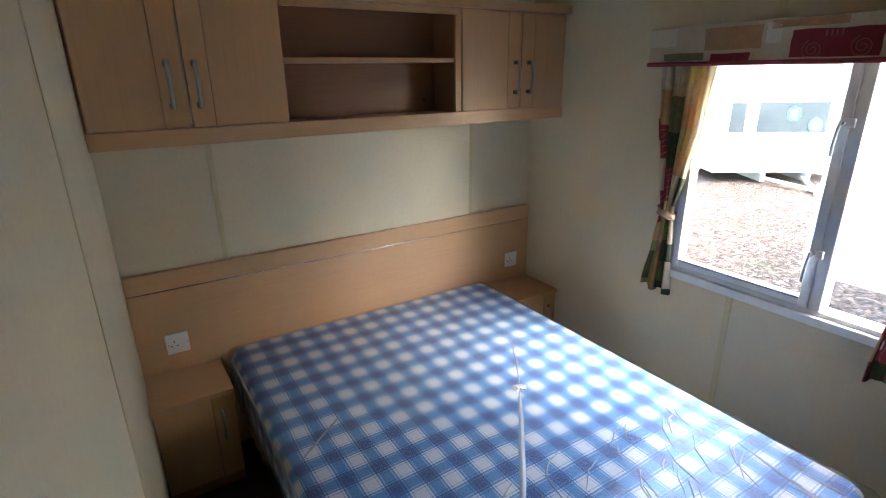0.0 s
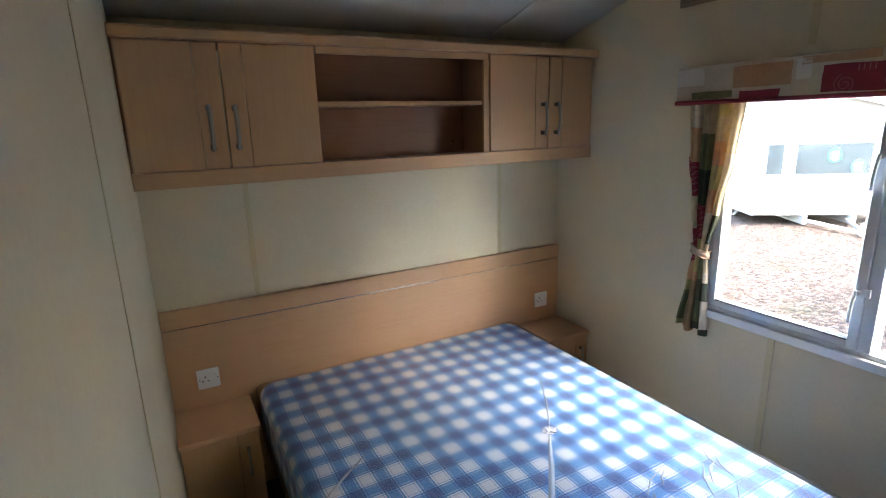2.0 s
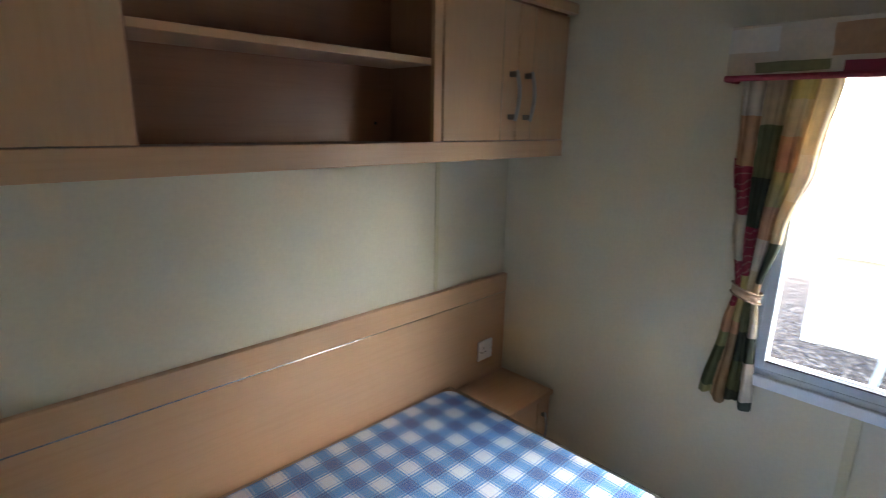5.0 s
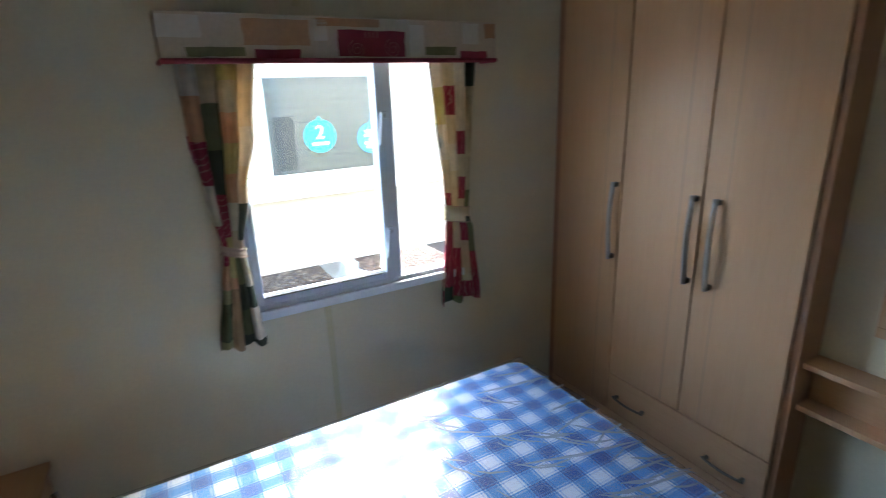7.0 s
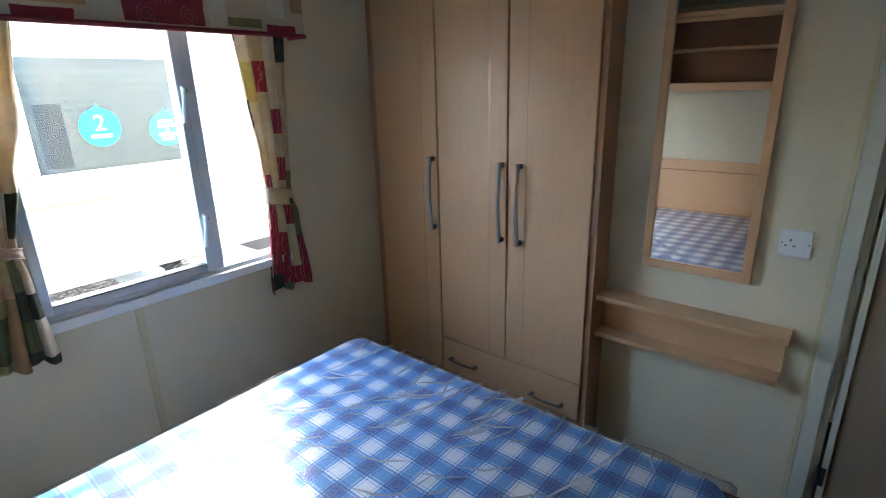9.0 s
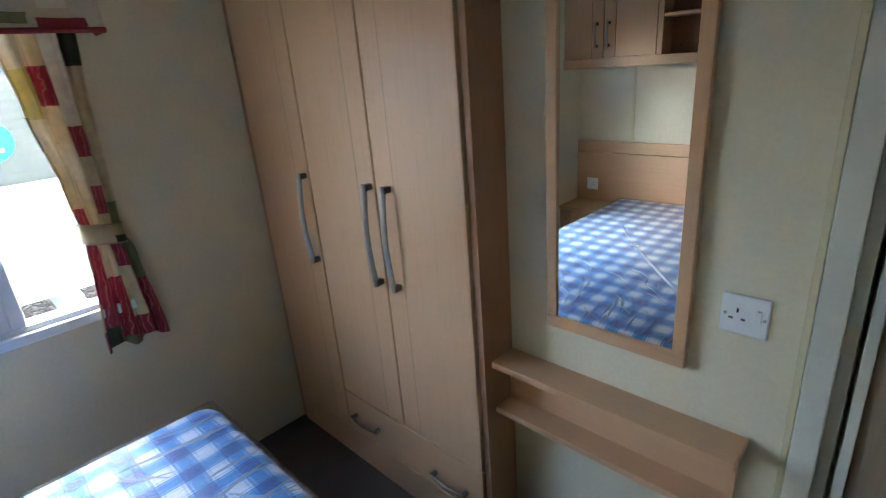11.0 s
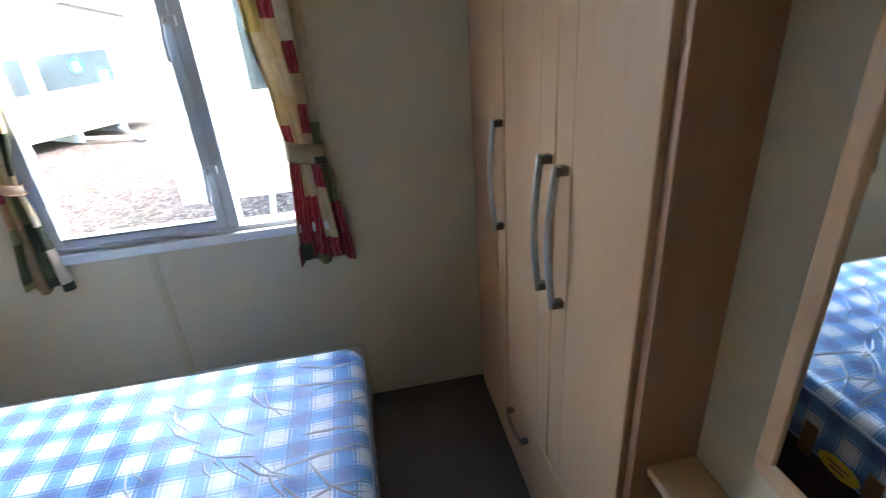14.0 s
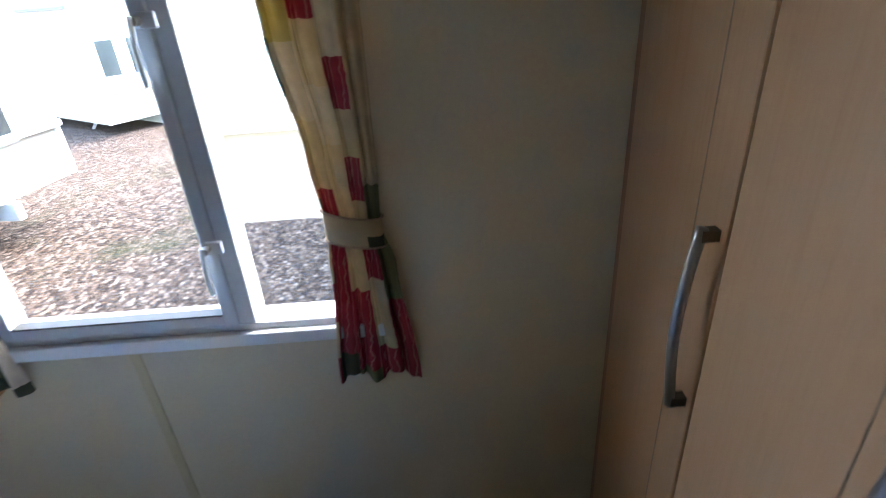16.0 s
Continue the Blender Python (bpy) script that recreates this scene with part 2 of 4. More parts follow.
def patchwork():
    """Printed curtain cloth of cream, peach, olive, black and red patches, with pale scrolls on the red."""
    m, n, l, b = mat("patchwork_print")
    uv = n.new("ShaderNodeTexCoord").outputs["UV"]
    sep = n.new("ShaderNodeSeparateXYZ")
    l.new(uv, sep.inputs[0])
    wn_ = n.new("ShaderNodeTexNoise")
    wn_.inputs["Scale"].default_value = 30.0
    l.new(uv, wn_.inputs["Vector"])
    wob = op(n, l, "MULTIPLY", op(n, l, "SUBTRACT", wn_.outputs["Fac"], 0.5), 0.012)
    colu = op(n, l, "FLOOR", op(n, l, "DIVIDE", op(n, l, "ADD", sep.outputs[0], wob), 0.098))
    r1 = n.new("ShaderNodeTexWhiteNoise")
    r1.noise_dimensions = "1D"
    l.new(colu, r1.inputs["W"])
    tall = op(n, l, "ADD", 0.085, op(n, l, "MULTIPLY", r1.outputs["Value"], 0.065))
    row = op(n, l, "FLOOR", op(n, l, "ADD", op(n, l, "DIVIDE", op(n, l, "ADD", sep.outputs[1], wob), tall), op(n, l, "MULTIPLY", r1.outputs["Value"], 7.0)))
    cmb = n.new("ShaderNodeCombineXYZ")
    l.new(colu, cmb.inputs[0])
    l.new(row, cmb.inputs[1])
    r2 = n.new("ShaderNodeTexWhiteNoise")
    r2.noise_dimensions = "2D"
    l.new(cmb.outputs[0], r2.inputs["Vector"])
    pick = r2.outputs["Value"]
    col = ramp(n, l, pick, ((0.0, (0.66, 0.55, 0.36)), (0.22, (0.66, 0.38, 0.22)), (0.31, (0.70, 0.62, 0.48)), (0.46, (0.58, 0.50, 0.22)), (0.57, (0.62, 0.52, 0.34)),
                            (0.68, (0.36, 0.045, 0.075)), (0.80, (0.07, 0.08, 0.05)), (0.85, (0.20, 0.21, 0.10)), (0.94, (0.72, 0.66, 0.56))), "CONSTANT")
    lower = op(n, l, "MULTIPLY", op(n, l, "LESS_THAN", sep.outputs[1], 1.06), op(n, l, "GREATER_THAN", sep.outputs[0], 5.0))
    more = op(n, l, "MULTIPLY", lower, op(n, l, "MULTIPLY", op(n, l, "GREATER_THAN", pick, 0.12), op(n, l, "LESS_THAN", pick, 0.58)))
    col = mixer(n, l, more, col, (0.34, 0.028, 0.055))
    hem = op(n, l, "MULTIPLY", op(n, l, "LESS_THAN", op(n, l, "ABSOLUTE", op(n, l, "SUBTRACT", sep.outputs[1], 0.77)), 0.16), op(n, l, "LESS_THAN", sep.outputs[0], 5.0))
    hem = op(n, l, "MULTIPLY", hem, op(n, l, "LESS_THAN", pick, 0.5))
    col = mixer(n, l, hem, col, ramp(n, l, pick, ((0.0, (0.11, 0.13, 0.06)), (0.14, (0.40, 0.26, 0.14)), (0.26, (0.34, 0.33, 0.15)), (0.38, (0.05, 0.06, 0.04))), "CONSTANT"))
    red = op(n, l, "MULTIPLY", op(n, l, "GREATER_THAN", pick, 0.68), op(n, l, "LESS_THAN", pick, 0.80))
    red = op(n, l, "MAXIMUM", red, more)
    wave = n.new("ShaderNodeTexWave")
    wave.wave_type, wave.rings_direction = "RINGS", "Z"
    wave.inputs["Scale"].default_value, wave.inputs["Distortion"].default_value, wave.inputs["Detail Scale"].default_value = 14.0, 5.0, 2.0
    l.new(uv, wave.inputs["Vector"])
    line = op(n, l, "MULTIPLY", op(n, l, "GREATER_THAN", wave.outputs["Fac"], 0.93), red)
    col = mixer(n, l, op(n, l, "MULTIPLY", line, 0.42), col, (0.66, 0.42, 0.36))
    wash = n.new("ShaderNodeTexNoise")
    wash.inputs["Scale"].default_value, wash.inputs["Detail"].default_value = 22.0, 5.0
    l.new(uv, wash.inputs["Vector"])
    col = mixer(n, l, 0.35, col, mixer(n, l, 1.0, col, ramp(n, l, wash.outputs["Fac"], ((0.3, (0.55, 0.5, 0.45)), (0.7, (1.3, 1.2, 1.1)))), "MULTIPLY"))
    l.new(col, b.inputs["Base Color"])
    b.inputs["Roughness"].default_value = 0.85
    weave = n.new("ShaderNodeTexNoise")
    weave.inputs["Scale"].default_value = 500.0
    l.new(uv, weave.inputs["Vector"])
    bump(n, l, b, weave.outputs["Fac"], 0.2, 0.001)
    return m, n, l, b


PATCH, pn, pl, pb = patchwork()
# daylight glows a little through the cloth
tr, mx = pn.new("ShaderNodeBsdfTranslucent"), pn.new("ShaderNodeMixShader")
pl.new(pb.inputs["Base Color"].links[0].from_socket, tr.inputs[0])
mx.inputs[0].default_value = 0.25
pl.new(pb.outputs[0], mx.inputs[1])
pl.new(tr.outputs[0], mx.inputs[2])
pl.new(mx.outputs[0], pn["Material Output"].inputs[0])


def gravel():
    m, n, l, b = mat("gravel")
    v = coords(n, l)
    vo = n.new("ShaderNodeTexVoronoi")
    vo.inputs["Scale"].default_value = 22.0
    l.new(v, vo.inputs["Vector"])
    stone = n.new("ShaderNodeSeparateColor")
    l.new(vo.outputs["Color"], stone.inputs[0])
    col = ramp(n, l, stone.outputs[0], ((0.0, (0.0231, 0.0132, 0.0086)), (0.35, (0.0726, 0.0462, 0.0317)), (0.7, (0.1254, 0.0845, 0.062)), (1.0, (0.2046, 0.1584, 0.1254))))
    # shade in the gaps between stones is painted in as near-black
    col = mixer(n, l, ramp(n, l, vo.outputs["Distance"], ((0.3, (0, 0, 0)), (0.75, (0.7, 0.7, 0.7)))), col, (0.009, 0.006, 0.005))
    moss = ramp(n, l, noisy(n, l, v, 0.55, 5), ((0.60, (0, 0, 0)), (0.72, (0.6, 0.6, 0.6))))
    col = mixer(n, l, moss, col, (0.02, 0.026, 0.008))
    l.new(col, b.inputs["Base Color"])
    b.inputs["Roughness"].default_value, b.inputs["Specular IOR Level"].default_value = 0.95, 0.15
    bump(n, l, b, op(n, l, "SUBTRACT", 1.0, vo.outputs["Distance"]), 0.8, 0.02)
    return m


GRAVEL = gravel()

# ---- mesh helpers ----


def box_bm(x0, y0, z0, x1, y1, z1, bevel=0.0, segments=2):
    bm = bmesh.new()
    bmesh.ops.create_cube(bm, size=1.0)
    for v in bm.verts:
        v.co = Vector((x0 + (v.co.x + 0.5) * (x1 - x0), y0 + (v.co.y + 0.5) * (y1 - y0), z0 + (v.co.z + 0.5) * (z1 - z0)))
    if bevel > 0:
        bmesh.ops.bevel(bm, geom=list(bm.edges), offset=bevel, segments=segments, affect="EDGES", profile=0.6)
    return bm


def add_box(bm, *args, **kw):
    other = box_bm(*args, **kw)
    me = bpy.data.meshes.new("tmp")
    other.to_mesh(me)
    other.free()
    bm.from_mesh(me)
    bpy.data.meshes.remove(me)
    return bm


def tube_bm(points, radius, sides=10, squash=1.0):
    """A round bar along points, with closed ends."""
    bm = bmesh.new()
    rings = []
    pts = [Vector(p) for p in points]
    side = None
    for k, p in enumerate(pts):
        d = (pts[min(k + 1, len(pts) - 1)] - pts[max(k - 1, 0)]).normalized()
        if side is None:
            side = d.orthogonal().normalized()
        side = (side - d * side.dot(d)).normalized()
        up = d.cross(side)
        rings.append([bm.verts.new(p + radius * (math.cos(a) * side + math.sin(a) * squash * up)) for a in (2 * math.pi * j / sides for j in range(sides))])
    for a, b in zip(rings, rings[1:]):
        for j in range(sides):
            bm.faces.new((a[j], a[(j + 1) % sides], b[(j + 1) % sides], b[j]))
    bm.faces.new(rings[0][::-1])
    bm.faces.new(rings[-1])
    return bm


def disc_bm(c, radius, normal_axis="x", depth=0.004, sides=40):
    bm = bmesh.new()
    bmesh.ops.create_cone(bm, cap_ends=True, segments=sides, radius1=radius, radius2=radius, depth=depth)
    if normal_axis == "x":
        bmesh.ops.rotate(bm, verts=bm.verts, matrix=Matrix.Rotation(radians(90), 3, "Y"))
    elif normal_axis == "y":
        bmesh.ops.rotate(bm, verts=bm.verts, matrix=Matrix.Rotation(radians(90), 3, "X"))
    bmesh.ops.translate(bm, verts=bm.verts, vec=c)
    return bm


def part(name, bm, material, parent=None, label="", smooth=False):
    bmesh.ops.recalc_face_normals(bm, faces=bm.faces)
    me = bpy.data.meshes.new(name)
    bm.to_mesh(me)
    bm.free()
    if smooth:
        for p in me.polygons:
            p.use_smooth = True
    me.materials.append(material)
    ob = new(name, me)
    if parent is not None:
        ob.parent = parent
        ob.matrix_parent_inverse = parent.matrix_world.inverted()
    if label:
        ob["label"] = label
    return ob


def thing(name, at, label, category, group="", kind=""):
    ob = new(name)
    ob.location = at
    ob.empty_display_size = 0.05
    ob.matrix_world = Matrix.Translation(at)
    return tagged(ob, label, category, group, kind)


def structure(name, bm, material, label, category):
    return tagged(part(name, bm, material), label, category, kind="structure")


# ---- the shell ----
XW, XE, YS, YN = -0.06, 1.99, -0.22, 2.28
WIN_Y0, WIN_Y1, WIN_Z0, WIN_Z1 = 0.44, 1.335, 0.815, 1.75
RIDGE_Y, EAVE, RIDGE = 0.75, 2.0, 2.43


def ceil_z(y):
    return RIDGE - abs(y - RIDGE_Y) * (RIDGE - EAVE) / (YN - RIDGE_Y)


def slab_yz(x0, x1, outline):
    """A wall whose outline is given in y and z."""
    bm = bmesh.new()
    a = [bm.verts.new((x0, y, z)) for y, z in outline]
    b = [bm.verts.new((x1, y, z)) for y, z in outline]
    k = len(outline)
    bm.faces.new(a)
    bm.faces.new(b[::-1])
    for j in range(k):
        bm.faces.new((a[j], b[j], b[(j + 1) % k], a[(j + 1) % k]))
    return bm


structure("floor", box_bm(-0.9, -0.95, -0.06, 2.1, 2.36, 0.0), CARPET, "dark grey-brown short pile carpet", "floor")
structure("wall_north", box_bm(-0.14, YN, 0.0, 2.08, YN + 0.06, 2.02), WALL, "cream textured wall board behind the bed", "wall")
wall_e = bmesh.new()
for o in (((-0.95, 0), (YN, 0), (YN, WIN_Z0), (-0.95, WIN_Z0)), ((-0.95, WIN_Z0), (WIN_Y0, WIN_Z0), (WIN_Y0, WIN_Z1), (-0.95, WIN_Z1)),
          ((WIN_Y1, WIN_Z0), (YN, WIN_Z0), (YN, WIN_Z1), (WIN_Y1, WIN_Z1)),
          ((-0.95, WIN_Z1), (YN, WIN_Z1), (YN, ceil_z(YN)), (RIDGE_Y, RIDGE), (-0.95, ceil_z(-0.95)))):
    piece = slab_yz(XE, XE + 0.07, o)
    me_ = bpy.data.meshes.new("tmp")
    piece.to_mesh(me_)
    piece.free()
    wall_e.from_mesh(me_)
    bpy.data.meshes.remove(me_)
structure("wall_east", wall_e, WALL, "cream textured wall board around the window", "wall")
structure("wall_west", box_bm(XW - 0.06, 0.06, 0.0, XW, YN, 2.44), WALL, "cream textured wall board beside the bed", "wall")
structure("wall_west_return", box_bm(-0.62, 0.06, 0.0, XW - 0.06, 0.12, 2.44), WALL, "cream wall board of the entrance recess", "wall")
structure("wall_west_entrance", box_bm(-0.68, -0.28, 0.0, -0.62, 0.12, 2.44), WALL, "cream wall board of the entrance recess", "wall")
structure("wall_south", box_bm(0.175, YS - 0.06, 0.0, 0.868, YS, 2.16), WALL, "cream textured wall board with mirror and shelf", "wall")
structure("wall_south_lintel", box_bm(-0.68, YS - 0.06, 2.0, 0.175, YS, 2.16), WALL, "cream wall board over the door", "wall")
structure("wall_closet_back", box_bm(0.8, -0.94, 0.0, 1.99, -0.9, 2.1), WALL, "plain board behind the wardrobe", "wall")
# two unseen boards, added to block sky light leaking round door and wardrobe
structure("light_stop_south", box_bm(-0.76, -1.0, 0.0, 2.07, -0.952, 2.2), WALL, "unseen board added to keep sky light out on the south", "wall")
structure("light_stop_west", box_bm(-0.76, -0.952, 0.0, -0.7, 2.34, 2.5), WALL, "unseen board added to keep sky light out on the west", "wall")
cl = bmesh.new()
for (ya, yb) in ((-1.0, RIDGE_Y), (RIDGE_Y, YN + 0.06)):
    vs = [cl.verts.new((x, y, ceil_z(y) + dz)) for dz in (0, 0.05) for x, y in ((-0.8, ya), (2.08, ya), (2.08, yb), (-0.8, yb))]
    for f in ((0, 1, 2, 3), (7, 6, 5, 4), (0, 4, 5, 1), (1, 5, 6, 2), (2, 6, 7, 3), (3, 7, 4, 0)):
        cl.faces.new([vs[i] for i in f])
structure("ceiling", cl, CEIL, "off-white sloping ceiling boards", "ceiling")


def strip_n(x, z0, z1):
    return structure("trim", box_bm(x - 0.010, YN - 0.003, z0, x + 0.010, YN, z1, 0.0015), BEAD, "yellowed cream cover strip over a board joint", "trim")


strip_n(0.326, 0.9, 1.45)
strip_n(1.588, 0.9, 1.45)
structure("trim", box_bm(XE - 0.004, 1.032, 0.0, XE, 1.058, WIN_Z0 - 0.035, 0.0015), BEAD, "yellowed cream cover strip below the window", "trim")
structure("trim", box_bm(XE - 0.004, 1.032, WIN_Z1 + 0.08, XE, 1.058, 2.32, 0.0015), BEAD, "yellowed cream cover strip above the window", "trim")
structure("trim", box_bm(XW, 1.034, 0.0, XW + 0.0015, 1.056, 2.30, 0.0006), BEAD, "yellowed cream cover strip over a board joint", "trim")
sb = bmesh.new()
for y0_, y1_ in ((RIDGE_Y, YN),):
    vs = [sb.verts.new((x, y, ceil_z(y) - d)) for d in (0, 0.005) for x, y in ((1.517, y0_), (1.543, y0_), (1.543, y1_), (1.517, y1_))]
    for f in ((0, 1, 2, 3), (7, 6, 5, 4), (0, 4, 5, 1), (1, 5, 6, 2), (2, 6, 7, 3), (3, 7, 4, 0)):
        sb.faces.new([vs[i] for i in f])
structure("trim", sb, CEIL, "off-white cover strip on the ceiling", "trim")

# ---- the entrance door in the corner ----
door = tagged(new("door_1"), "taupe wood-effect door, closed, in a cream frame", "door", kind="structure")
part("door_leaf", box_bm(-0.585, YS - 0.045, 0.01, 0.096, YS - 0.008, 1.985, 0.004), DOORM, door)
part("architrave", box_bm(0.128, YS, 0.0, 0.173, YS + 0.014, 2.02, 0.003), TRIMW, door)
part("architrave", box_bm(-0.62, YS, 2.0, 0.128, YS + 0.014, 2.04, 0.003), TRIMW, door)
part("jamb", box_bm(0.107, YS - 0.06, 0.0, 0.175, YS - 0.001, 2.0, 0.002), TRIMW, door)
part("leaf_edge_strip", box_bm(0.08, YS - 0.010, 0.01, 0.098, YS + 0.001, 1.985, 0.002), TRIMW, door)
hinge = part("hinge", tube_bm([(0.104, YS + 0.004, 0.17), (0.104, YS + 0.004, 0.25)], 0.006), SLOT, door, "black butt hinge")
part("hinge_plate", box_bm(0.085, YS + 0.001, 0.175, 0.103, YS + 0.004, 0.245, 0.001), SLOT, hinge)
structure("trim", box_bm(0.175, YS, 0.0, 0.188, YS + 0.006, 2.1, 0.002), BEAD, "cream corner bead beside the door frame", "trim")

# ---- window ----
win = tagged(new("window_1"), "grey aluminium casement window with two panes", "window", kind="structure")
FX0, FX1 = 1.972, 2.045


def wbar(name, y0, z0, y1, z1, x0=FX0, x1=FX1, m=ALU, bev=0.004, parent=win):
    return part(name, box_bm(x0, y0, z0, x1, y1, z1, bev), m, parent)


wbar("window_frame", WIN_Y0, WIN_Z0, WIN_Y0 + 0.03, WIN_Z1)
wbar("window_frame", WIN_Y1 - 0.03, WIN_Z0, WIN_Y1, WIN_Z1)
wbar("window_frame", WIN_Y0 + 0.03, WIN_Z1 - 0.03, WIN_Y1 - 0.03, WIN_Z1)
wbar("window_frame", WIN_Y0 + 0.03, WIN_Z0, WIN_Y1 - 0.03, WIN_Z0 + 0.022)
wbar("mullion", 0.732, WIN_Z0 + 0.022, 0.770, WIN_Z1 - 0.03)
sash = part("casement", box_bm(1.964, 0.770, WIN_Z0 + 0.024, 2.02, 0.800, WIN_Z1 - 0.032, 0.004), ALU, win)
for a in ((1.275, WIN_Z0 + 0.024, 1.303, WIN_Z1 - 0.032), (0.800, WIN_Z0 + 0.024, 1.275, WIN_Z0 + 0.05), (0.800, WIN_Z1 - 0.06, 1.275, WIN_Z1 - 0.032)):
    part("sash_bar", box_bm(1.966, a[0], a[1], 2.02, a[2], a[3], 0.004), ALU, sash)
part("pane", box_bm(1.995, 0.798, WIN_Z0 + 0.048, 2.0, 1.277, WIN_Z1 - 0.058), GLASS, win).visible_shadow = False
part("pane", box_bm(2.005, WIN_Y0 + 0.028, WIN_Z0 + 0.02, 2.01, 0.734, WIN_Z1 - 0.028), GLASS, win).visible_shadow = False
part("window_sill", box_bm(1.955, WIN_Y0 - 0.015, WIN_Z0 - 0.03, 1.999, WIN_Y1 + 0.015, WIN_Z0 + 0.004, 0.005), ALUW, win, "white-painted sill")
part("gasket", box_bm(1.9655, 0.801, WIN_Z0 + 0.05, 1.9945, 1.274, WIN_Z0 + 0.054), SLOT, win)


def latch(z):
    base = part("latch", box_bm(1.955, 0.754, z - 0.014, 1.966, 0.788, z + 0.014, 0.003), ALU, win, "grey metal window latch")
    part("latch_pivot", tube_bm([(1.958, 0.784, z), (1.938, 0.784, z)], 0.008), STEEL, base)
    part("latch_handle", tube_bm([(1.942, 0.788, z + 0.008), (1.940, 0.792, z - 0.03), (1.943, 0.796, z - 0.075), (1.948, 0.798, z - 0.105)], 0.008, 8, 0.6), ALU, base)


latch(1.04)
latch(1.475)

# ---- curtains and pelmet ----


def cloth(name, rows, folds, depth, parent, seed, width=0.40, u0=0.0):
    """A gathered cloth: rows of (z, y0, y1, x, gather)."""
    rnd = random.Random(seed)
    ph = [rnd.uniform(0, 6.28) for _ in range(4)]
    bm = bmesh.new()
    uvl = bm.loops.layers.uv.new("UVMap")
    cols, steps = 72, 64
    grid = []
    tab = sorted(rows)
    for j in range(steps + 1):
        z = tab[0][0] + (tab[-1][0] - tab[0][0]) * j / steps
        k = max(i for i in range(len(tab) - 1) if tab[i][0] <= z + 1e-9) if z < tab[-1][0] else len(tab) - 2
        a, b = tab[k], tab[k + 1]
        f = (z - a[0]) / (b[0] - a[0])
        f = f * f * (3 - 2 * f)
        y0, y1, x, g = (a[i] + (b[i] - a[i]) * f for i in range(1, 5))
        line = []
        for i in range(cols + 1):
            s = i / cols
            wav = math.sin(2 * math.pi * folds * s + ph[0] + 0.6 * math.sin(3 * z + ph[1])) + 0.45 * math.sin(2 * math.pi * folds * 1.7 * s + ph[2] + 2 * z)
            wav += 0.25 * math.sin(2 * math.pi * folds * 3.1 * s + ph[3])
            y = y0 + (y1 - y0) * s + 0.3 * depth * g * math.sin(2 * math.pi * folds * s + ph[2])
            hem = 0.012 * math.sin(2 * math.pi * folds * 0.5 * s + ph[1]) if j == 0 else 0.0
            line.append((bm.verts.new((x + depth * g * wav * 0.6, y, z + hem)), (u0 + s * width, z)))
        grid.append(line)
    for r0, r1 in zip(grid, grid[1:]):
        for i in range(cols):
            q = (r0[i], r0[i + 1], r1[i + 1], r1[i])
            face = bm.faces.new([c[0] for c in q])
            for lp, c in zip(face.loops, q):
                lp[uvl].uv = c[1]
    ob = part(name, bm, PATCH, parent, smooth=True)
    md = ob.modifiers.new("thick", "SOLIDIFY")
    md.thickness = 0.0025
    return ob


def curtain(y_tie, z_tie, rows, seed, at, th, half):
    c = thing("curtain", at, "patchwork print curtain in cream, red and olive, tied back", "curtain", "window curtains")
    cloth("drape", rows, 4.0, 0.022, c, seed, u0=10.0 if y_tie < 1 else 0.0)
    # the tieback is a flat band round the gathered cloth
    bm = bmesh.new()
    uvl = bm.loops.layers.uv.new("UVMap")
    ring = []
    for k in range(25):
        a = 2 * math.pi * k / 24
        p = [(1.955 + 0.028 * math.cos(a), y_tie + half * math.sin(a), z_tie + 0.012 * math.sin(a) + dz) for dz in (-th, th)]
        ring.append([bm.verts.new(q) for q in p])
    for k in range(24):
        f = bm.faces.new((ring[k][0], ring[k + 1][0], ring[k + 1][1], ring[k][1]))
        for lp, (uu, vv) in zip(f.loops, ((k, 0), (k + 1, 0), (k + 1, 1), (k, 1))):
            lp[uvl].uv = (uu * 0.013 + 0.31, vv * 0.056 + 0.36)
    bmesh.ops.remove_doubles(bm, verts=bm.verts, dist=0.0005)
    t = part("tieback", bm, PATCH if th > 0.02 else PIPEC, c, smooth=True)
    t.modifiers.new("thick", "SOLIDIFY").thickness = 0.004
    for dz in (-th, th):
        part("tieback_piping", tube_bm([(1.955 + 0.030 * math.cos(a), y_tie + (half + 0.002) * math.sin(a), z_tie + 0.012 * math.sin(a) + dz) for a in (2 * math.pi * k / 24 for k in range(25))], 0.0022, 6), PIPEC, t)
    return c


curtain(1.35, 1.062, ((1.68, 1.205, 1.435, 1.93, 0.9), (1.45, 1.232, 1.43, 1.94, 0.9), (1.25, 1.28, 1.41, 1.95, 0.7), (1.062, 1.318, 1.384, 1.955, 0.3),
                      (0.95, 1.305, 1.40, 1.955, 0.6), (0.71, 1.285, 1.435, 1.955, 0.9)), 3, (1.95, 1.35, 1.68), 0.014, 0.040)
curtain(0.475, 1.065, ((1.68, 0.40, 0.605, 1.93, 0.9), (1.45, 0.412, 0.578, 1.94, 0.9), (1.22, 0.416, 0.545, 1.95, 0.7), (1.065, 0.42, 0.53, 1.955, 0.3),
                     (0.98, 0.40, 0.54, 1.955, 0.6), (0.675, 0.372, 0.565, 1.955, 0.8)), 5, (1.95, 0.47, 1.68), 0.032, 0.060)

pelmet = thing("pelmet", (1.94, 0.9, 1.66), "fabric-covered pelmet in patchwork print with red piping", "pelmet")


